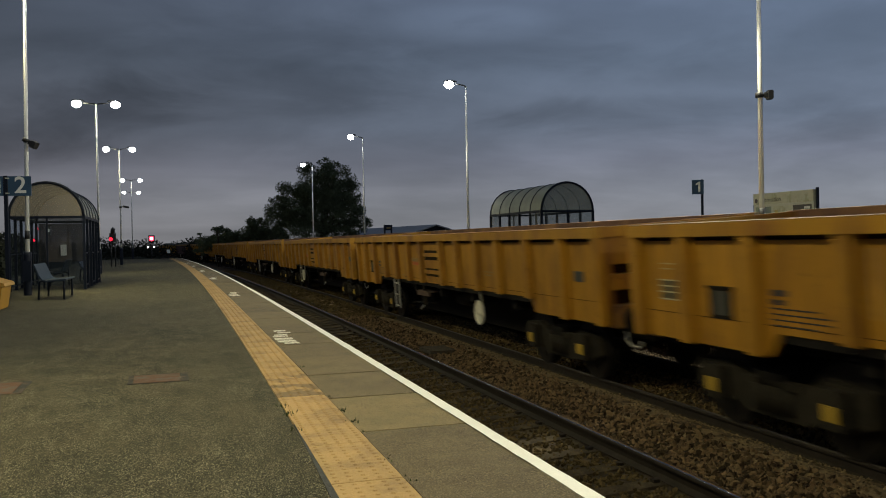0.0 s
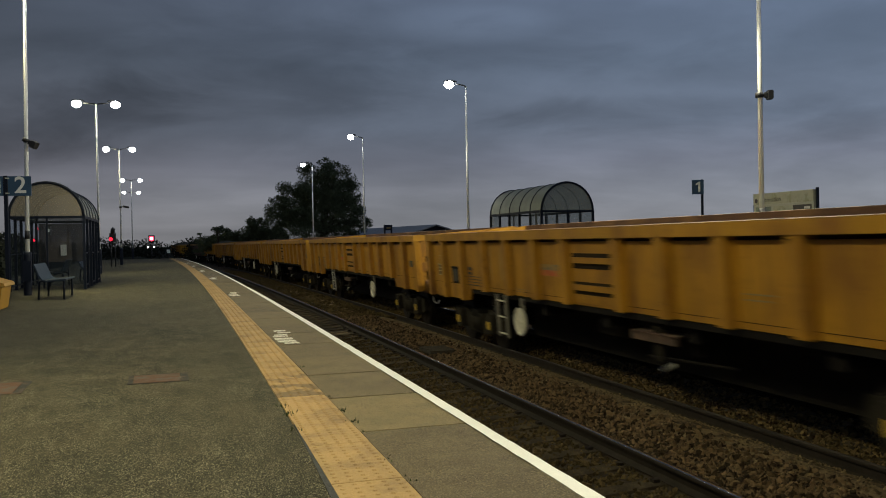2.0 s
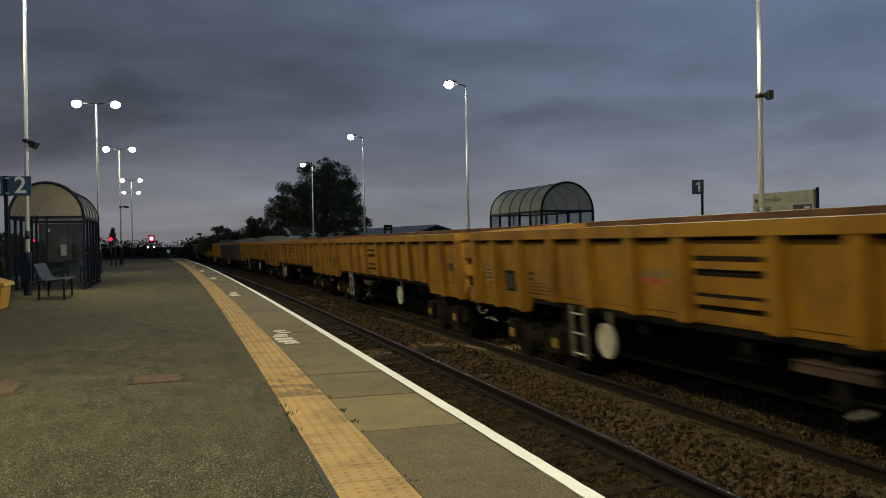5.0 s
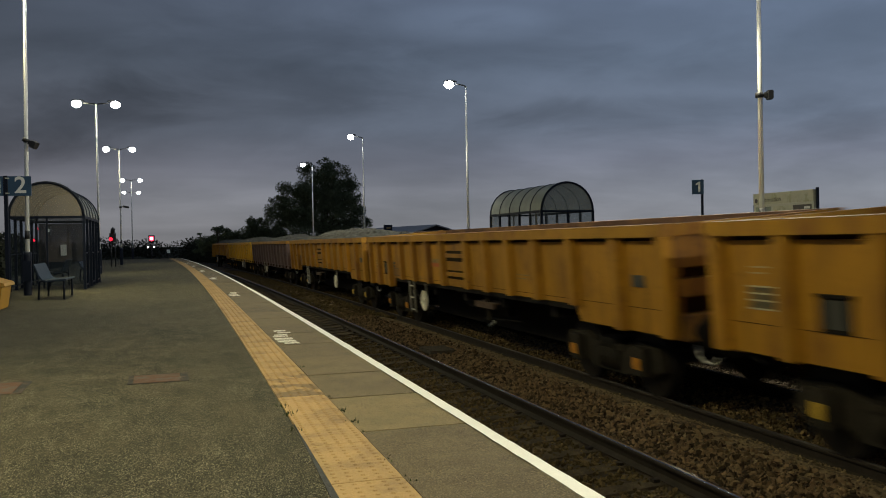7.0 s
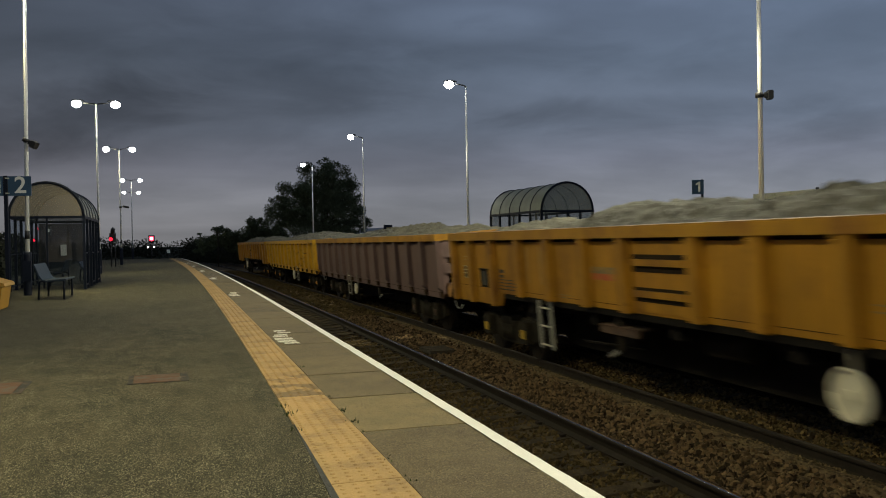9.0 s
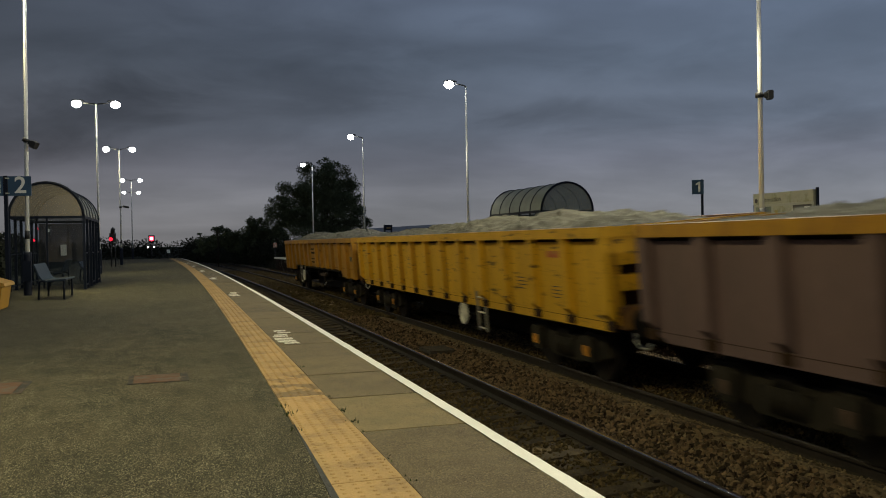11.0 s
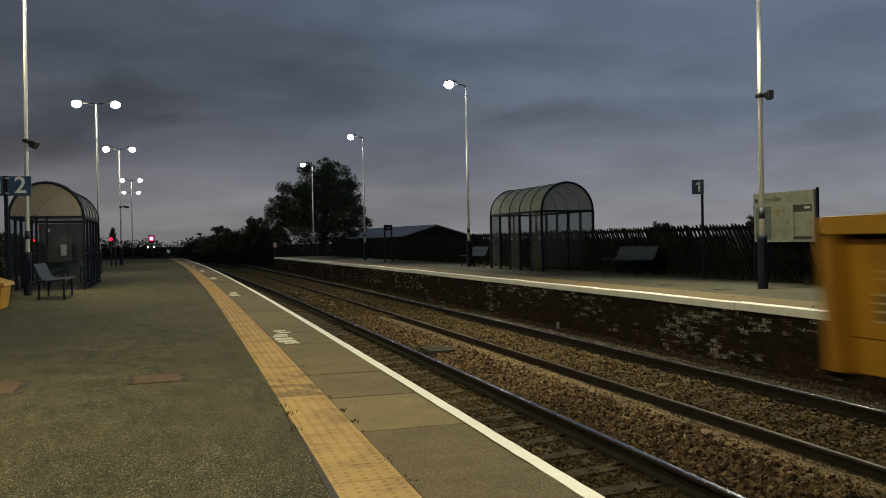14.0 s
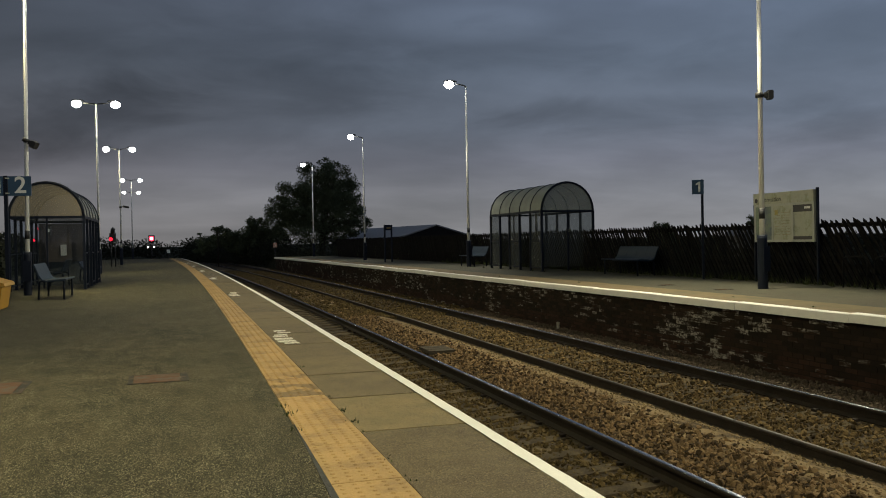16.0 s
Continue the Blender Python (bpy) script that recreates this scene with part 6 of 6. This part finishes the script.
for x, y, s, seed in ((37.4, 62.0, 1.0, 43), (44.0, 58.0, 1.15, 44), (22.5, 66, 0.7, 45)):
    tree("field_tree", "small round dark tree beyond the field", (x, y, -0.3), [(0, 0, 1.9 * s, 1.0 * s, 1.0 * s, 0.9 * s), (0.7 * s, 0, 1.7 * s, 0.7 * s, 0.8 * s, 0.6 * s), (-0.8 * s, 0, 1.5 * s, 0.7 * s, 0.8 * s, 0.7 * s), (0.1, 0, 1.1 * s, 1.2 * s, 1.0 * s, 0.8 * s)], 6000, 0.075, seed, 0.10)


def hedge(name, label, points, height, width, count, size, seed):
    """An uneven run of leaf clumps along a line of points (x, y, ground)."""
    r = random.Random(seed)
    blobs = []
    for (x0, y0, g0), (x1, y1, g1) in zip(points, points[1:]):
        ln = math.hypot(x1 - x0, y1 - y0)
        n = max(2, int(ln / (width * 0.9)))
        for k in range(n):
            f = (k + r.random()) / n
            h = height * r.uniform(0.72, 1.08)
            blobs.append((x0 + (x1 - x0) * f, y0 + (y1 - y0) * f, g0 + h * 0.5, width * r.uniform(0.7, 1.3), width * r.uniform(0.7, 1.3), h * 0.55))
    leaves(name, blobs, count, size, M["leaf_far"], seed, None, label, "hedge", shell=0.2)


hedge("hedge", "dark bushes behind the platform fence", [(13.6, 7, -0.2), (13.45, 25, -0.2), (12.8, 45, -0.2), (11.9, 68, -0.2)], 1.28, 0.6, 46000, 0.06, 51)
hedge("hedge", "dark overgrown bank beyond the platforms", [(11.8, 72, -1.2), (8.2, 86, -1.2), (5.0, 100, -1.2), (1.5, 118, -1.2)], 3.0, 1.5, 24000, 0.10, 52)
hedge("hedge", "far dark row of bushes across the line", [(-75, 150, -1.2), (-40, 150, -1.2), (-14, 148, -1.2), (2, 142, -1.2)], 3.6, 2.6, 22000, 0.18, 53)
hedge("hedge", "dark hedge behind the near platform", [(-7.6, 20, -0.6), (-8.2, 40, -0.6), (-10.5, 62, -0.8), (-14, 90, -1.0)], 2.5, 1.0, 16000, 0.12, 54)
hedge("hedge", "dark far hedgerow beyond the field", [(20, 84, -0.4), (44, 78, -0.4), (80, 60, -0.4), (110, 40, -0.4)], 1.7, 1.8, 12000, 0.2, 55)
hedge("hedge", "low trees along the far embankment", [(0.5, 122, -1.2), (5.0, 112, -1.2), (9.0, 100, -1.0)], 3.2, 1.8, 16000, 0.13, 56)

barn = thing("barn", "long dark barn with a pale grey sheeted roof", "barn", m=pose(0, 0, 0))
ridge0, ridge1, g = (19.2, 95.5, 2.68), (22.0, 75.0, 2.66), -0.4
dx, dy = ridge1[0] - ridge0[0], ridge1[1] - ridge0[1]
ln = math.hypot(dx, dy)
nx_, ny_ = dy / ln, -dx / ln
half, drop = 3.7, 1.15
bm = bmesh.new()
for s in (-1, 1):
    a = [bm.verts.new((p[0] + (0 if q == 0 else s * nx_ * (half + 0.3)), p[1] + (0 if q == 0 else s * ny_ * (half + 0.3)), p[2] - (0 if q == 0 else drop))) for q, p in ((0, ridge0), (0, ridge1), (1, ridge1), (1, ridge0))]
    b = [bm.verts.new(v.co + Vector((0, 0, -0.10))) for v in a]
    bm.faces.new(a)
    bm.faces.new(b[::-1])
    for i in range(4):
        bm.faces.new((a[i], b[i], b[(i + 1) % 4], a[(i + 1) % 4]))
part("roof", bm, M["barn_roof"], barn, "pale grey sheet roof")
bm = bmesh.new()
for p in (ridge0, ridge1):
    vs = [(p[0] + s * nx_ * half, p[1] + s * ny_ * half, z) for s, z in ((-1, g), (1, g), (1, p[2] - drop - 0.1), (0, p[2] - 0.12), (-1, p[2] - drop - 0.1))]
    bm.faces.new([bm.verts.new(v) for v in vs])
for s in (-1, 1):
    bm.faces.new([bm.verts.new(v) for v in ((ridge0[0] + s * nx_ * half, ridge0[1] + s * ny_ * half, g), (ridge1[0] + s * nx_ * half, ridge1[1] + s * ny_ * half, g), (ridge1[0] + s * nx_ * half, ridge1[1] + s * ny_ * half, ridge1[2] - drop - 0.1), (ridge0[0] + s * nx_ * half, ridge0[1] + s * ny_ * half, ridge0[2] - drop - 0.1))])
part("wall", bm, M["barn_wall"], barn, "dark sheeted wall")

# low earth mound that carries the last lamp post
bm = bmesh.new()
ball(bm, (0, 0, 0), 3.0, 4.0, 1.22, 20, 10)
mound = new("ground_mound", mesh_of("ground_mound", bm, M["earth"]))
mound.location = (-5.9, 102.9, -1.22)
structure(mound, "low dark earth mound under the last lamp post", "ground")
# a tall thin post among the far bushes
mast = thing("telegraph_pole", "thin dark wooden pole among far bushes", "pole", m=pose(3.0, 88, -1.2))
bm = bmesh.new()
tube(bm, [(0, 0, 0), (0, 0, 3.9)], 0.07, 8, 0.05)
part("shaft", bm, M["bark"], mast)


# ------------------------------------------------------------------ signals and lineside signs
def signal(name, label, m, height, lens_r, lens_mat, hooded=True):
    s = thing(name, label, "railway signal", "signals", m)
    bm = bmesh.new()
    tube(bm, [(0, 0.06, 0), (0, 0.06, height)], 0.05, 8)
    part("post", bm, M["black"], s)
    bm = bmesh.new()
    box(bm, -lens_r * 1.25, lens_r * 1.25, 0.0, 0.12, height - lens_r * 1.6, height + lens_r * 1.4)
    part("backplate", bm, M["black"], s)
    bm = bmesh.new()
    ball(bm, (0, -0.02, height), lens_r, 0.06, lens_r, 16, 8)
    part("lens", bm, lens_mat, s, "glowing red lens")
    if hooded:
        bm = bmesh.new()
        pts = [(lens_r * 1.15 * math.cos(a), lens_r * 1.15 * math.sin(a)) for a in [math.pi * k / 8 for k in range(9)]]
        pts += [(x * 1.12, z * 1.12) for x, z in pts[::-1]]
        prism(bm, [(x, z + height) for x, z in pts], "y", -0.16, 0.0)
        part("hood", bm, M["black"], s)
    return s


main_signal = signal("signal", "railway signal showing red at the platform end", pose(-3.40, 91.0, -1.2), 3.12, 0.24, M["red_glow"])
# pale disc added for the burnt-out middle of the red lens
bm = bmesh.new()
ball(bm, (0, -0.075, 3.12), 0.15, 0.03, 0.15, 16, 8)
part("lamp_core", bm, M["red_core"], main_signal, "pale glowing disc painted as the overexposed centre of the red light")
for x in (-0.36, 0.22):
    bm = bmesh.new()
    ball(bm, (x, -0.05, 2.24), 0.085, 0.06, 0.10, 10, 6)
    part("marker_light", bm, M["white_lens"], main_signal, "small white marker light")
signal("signal", "small red signal light beyond the shelter", pose(-8.3, 53.0, -0.6), 2.2, 0.085, M["red_lens"], False)
crossing = signal("crossing_lights", "pair of red crossing lights on one post beyond the shelter", pose(-9.6, 67.0, -0.8), 3.35, 0.06, M["red_lens"], False)
bm = bmesh.new()
box(bm, -0.82, 0.10, 0.02, 0.07, 3.28, 3.42)
part("crossbar", bm, M["black"], crossing)
bm = bmesh.new()
ball(bm, (-0.70, -0.02, 3.36), 0.12, 0.06, 0.12, 14, 8)
part("lens", bm, M["red_lens"], crossing, "glowing red lens")

banner = thing("signal", "hooded platform signal on two posts, its red light just seen", "railway signal", "signals", pose(-4.1, 53.0, 0))
for x in (-0.11, 0.11):
    bm = bmesh.new()
    tube(bm, [(x, 0, 0), (x, 0, 1.75)], 0.035, 8)
    part("post", bm, M["black"], banner)
bm = bmesh.new()
box(bm, -0.20, 0.16, -0.06, 0.10, 1.45, 1.95)
part("case", bm, M["black"], banner)
bm = bmesh.new()
tube(bm, [(-0.02, 0.0, 1.95), (0.0, -0.05, 2.15), (0.06, -0.08, 2.22)], 0.13, 10, 0.11)
part("lamp_hood", bm, M["black"], banner)
bm = bmesh.new()
box(bm, 0.0, 0.12, -0.09, -0.06, 1.92, 2.12)
part("grey_plate", bm, M["alu"], banner, "pale back plate")
bm = bmesh.new()
ball(bm, (-0.12, -0.09, 1.60), 0.10, 0.04, 0.10, 12, 8)
part("lens", bm, M["red_lens"], banner, "glowing red lens")

M["shed"] = mat("shed", (0.17, 0.17, 0.16), 0.8, vary=0.2, scale=3.0)
M["dull_red"] = mat("dull_red", (0.22, 0.11, 0.09), 0.7, vary=0.2, second=(0.3, 0.3, 0.28), second_at=(0.5, 0.6), second_scale=6.0)
for (x, y, z, w, h, label) in ((-1.7, 86.0, -1.0, 0.30, 0.34, "small pale lineside sign at the platform end"), (7.0, 71.5, -1.0, 0.30, 0.40, "small dull red lineside sign beyond the far platform")):
    sg = thing("lineside_sign", label, "sign", "lineside signs", pose(x, y, z))
    top_z = 1.80 if x < 0 else 2.25
    bm = bmesh.new()
    box(bm, -0.03, 0.03, 0.0, 0.05, 0, top_z)
    part("post", bm, M["black"], sg)
    bm = bmesh.new()
    box(bm, -w / 2, w / 2, -0.02, 0.0, top_z - h, top_z)
    part("plate", bm, M["sign_white"] if x < 0 else M["dull_red"], sg, "pale plate" if x < 0 else "dull red plate")

M["old_timber"] = mat("old_timber", (0.062, 0.052, 0.036), 0.95, vary=0.35, scale=4.0, stretch=(0.4, 4, 1), bump=0.6, bump_scale=30, spec=0.15)
# a timber walking board lying between the tracks
board_ob = thing("timber_board", "weathered dark timber board lying on the ballast", "board", m=along(4.62, 15.6, -0.965, 0))
for k in range(3):
    bm = bmesh.new()
    box(bm, -0.25, 0.25, -0.40 + k * 0.27, -0.15 + k * 0.27, 0.0, 0.06)
    part("plank", bm, M["old_timber"], board_ob)

# ------------------------------------------------------------------ weeds and loose stone
def weeds(name, spots, seed, label):
    rs = random.Random(seed)
    verts, faces = [], []
    for x, y, z, n, h in spots:
        for _ in range(n):
            a, lean = rs.uniform(0, 6.28), rs.uniform(0.2, 0.9)
            px_, py_ = x + rs.gauss(0, 0.02), y + rs.gauss(0, 0.035)
            hh = h * rs.uniform(0.5, 1.2)
            tip = (px_ + math.cos(a) * lean * hh, py_ + math.sin(a) * lean * hh, z + hh * (1.1 - 0.5 * lean))
            w = 0.006
            k = len(verts)
            verts += [(px_ - w * math.sin(a), py_ + w * math.cos(a), z), (px_ + w * math.sin(a), py_ - w * math.cos(a), z), tip]
            faces.append((k, k + 1, k + 2))
    me = bpy.data.meshes.new(name)
    me.from_pydata(verts, [], faces)
    me.materials.append(M["grass"])
    tagged(new(name, me), label, "weeds", kind="stuff")


r = random.Random(77)
spots = [(0.63, 6.05, 0, 14, 0.025), (0.63, 5.75, 0, 20, 0.032), (0.625, 5.25, 0, 10, 0.025), (0.995, 6.3, 0, 8, 0.02), (0.995, 5.35, 0, 14, 0.028), (0.995, 5.05, 0, 8, 0.02), (0.995, 5.75, 0, 10, 0.03), (0.995, 7.9, 0, 8, 0.025), (0.995, 3.95, 0, 6, 0.02), (0.995, 4.4, 0, 6, 0.02)]
weeds("joint_weeds", spots, 78, "small green weeds in the paving joints")
spots = [(12.55 + r.uniform(-0.12, 0.2) + bend(y), y, ZR, 12, r.uniform(0.10, 0.28)) for y in [9 + 0.12 * k for k in range(260)]]
spots += [(8.55 + r.uniform(0, 0.5) + bend(y), y, ZR + 0.004, 7, r.uniform(0.03, 0.07)) for y in (10.2, 12.6, 18.4, 22.9, 23.2, 26.4, 28.3, 31.0, 34.5, 39.0, 44.0)]
spots += [(11.2 + r.uniform(-0.1, 0.1) + bend(y), y, ZR, 9, r.uniform(0.05, 0.12)) for y in (25.4, 26.0, 27.3, 28.8, 29.9, 30.6)]
weeds("fence_grass", spots, 79, "rough grass at the foot of the fence")

stones("ballast_heap", 44000, 3.0, 26.0, 4.22, 5.42, 0.019, 0.046, M["stone"], "brown crushed stones heaped between the tracks", 61, 1.7, 0.0, 1.0)
stones("ballast_four_foot", 14500, 4.0, 26.0, 6.10, 7.38, 0.018, 0.042, M["stone_shade"], "brown crushed stones between the rails", 62, 1.5, 0.18)
stones("ballast_wall_side", 13000, 5.0, 26.0, 7.60, 8.43, 0.016, 0.034, M["stone_grey"], "grey-brown fine stones below the platform wall", 63, 1.5)
stones("ballast_near_track", 10000, 2.5, 20.0, 2.75, 4.02, 0.020, 0.040, M["stone_dark"], "dark dirty stones between the near rails", 64, 1.3, 0.5)
stones("ballast_fines", 7000, 3.0, 22.0, 4.9, 5.9, 0.007, 0.024, M["stone_pale"], "pale fine grit beside the far track", 66, 1.6)
stones("ballast_distance", 12000, 24.0, 70.0, 4.2, 8.3, 0.035, 0.07, M["stone_dark"], "crushed stones along the distant tracks", 65, 1.5)

# small drain gratings in the far platform
for x, y in ((10.08, 14.44), (10.06, 16.46)):
    drain = thing("drain_grating", "small dark iron drain grating in the far platform", "grating", "drains in the platform", pose(x, y, ZR, 0, 0, 12))
    bm = bmesh.new()
    box(bm, -0.17, 0.17, -0.11, 0.11, -0.02, 0.004)
    part("plate", bm, M["black"], drain)
    for k in range(5):
        bm = bmesh.new()
        box(bm, -0.14 + 0.065 * k, -0.12 + 0.065 * k, -0.09, 0.09, 0.0045, 0.010)
        part("bar", bm, M["iron_cover"], drain)
# a camera on a bracket up the third lamp post, and a shed beyond the fence
cctv = thing("cctv_camera", "small dark camera on the lamp post", "camera", m=pose(-3.96, 57.4, 3.65))
bm = bmesh.new()
tube(bm, [(0, 0, -0.06), (0, 0, 0.06)], 0.075, 10)
tube(bm, [(0.05, -0.02, 0.0), (0.22, -0.06, 0.06)], 0.025, 6)
part("bracket", bm, M["black"], cctv)
bm = bmesh.new()
box(bm, 0.14, 0.50, -0.12, 0.0, 0.02, 0.14, pose(0, 0, 0, 0, 12, 0))
bmesh.ops.bevel(bm, geom=list(bm.edges), offset=0.02, segments=1)
part("housing", bm, M["black"], cctv)
shed = thing("field_shed", "small pale sheeted shed beyond the fence", "shed", m=pose(33.5, 46.0, -0.3, 0, 0, 20))
bm = bmesh.new()
prism(bm, [(-0.7, 0.0), (0.7, 0.0), (0.7, 1.45), (0.0, 1.95), (-0.7, 1.45)], "y", -0.6, 0.6)
part("walls", bm, M["shed"], shed)
bm = bmesh.new()
prism(bm, [(-0.8, 1.40), (0.0, 1.97), (0.8, 1.40), (0.8, 1.46), (0.0, 2.04), (-0.8, 1.46)], "y", -0.7, 0.7)
part("roof", bm, M["barn_roof"], shed)


def motions():
    """The train runs towards the viewer at a steady speed, every wagon on the bend of the line, its wheels turning."""
    for ob, rear in WAGONS:
        rows = []
        for i in range(0, 33):
            t = i * 0.5
            y = rear - SPEED * t - WAGON_LENGTH / 2
            m = along(TRACK, y, RAIL_Z) @ Matrix.Rotation(-CANT, 4, "Y")
            rows.append((t, m))
        walk(ob, rows)
        for wheel in [o for o in ob.children_recursive if o.name.startswith("wheelset")]:
            x, y, z = wheel.location
            walk(wheel, [(i / FPS, pose(x, y, z, math.degrees(SPEED / 0.46 * i / FPS))) for i in range(16 * FPS + 1)])


motions()
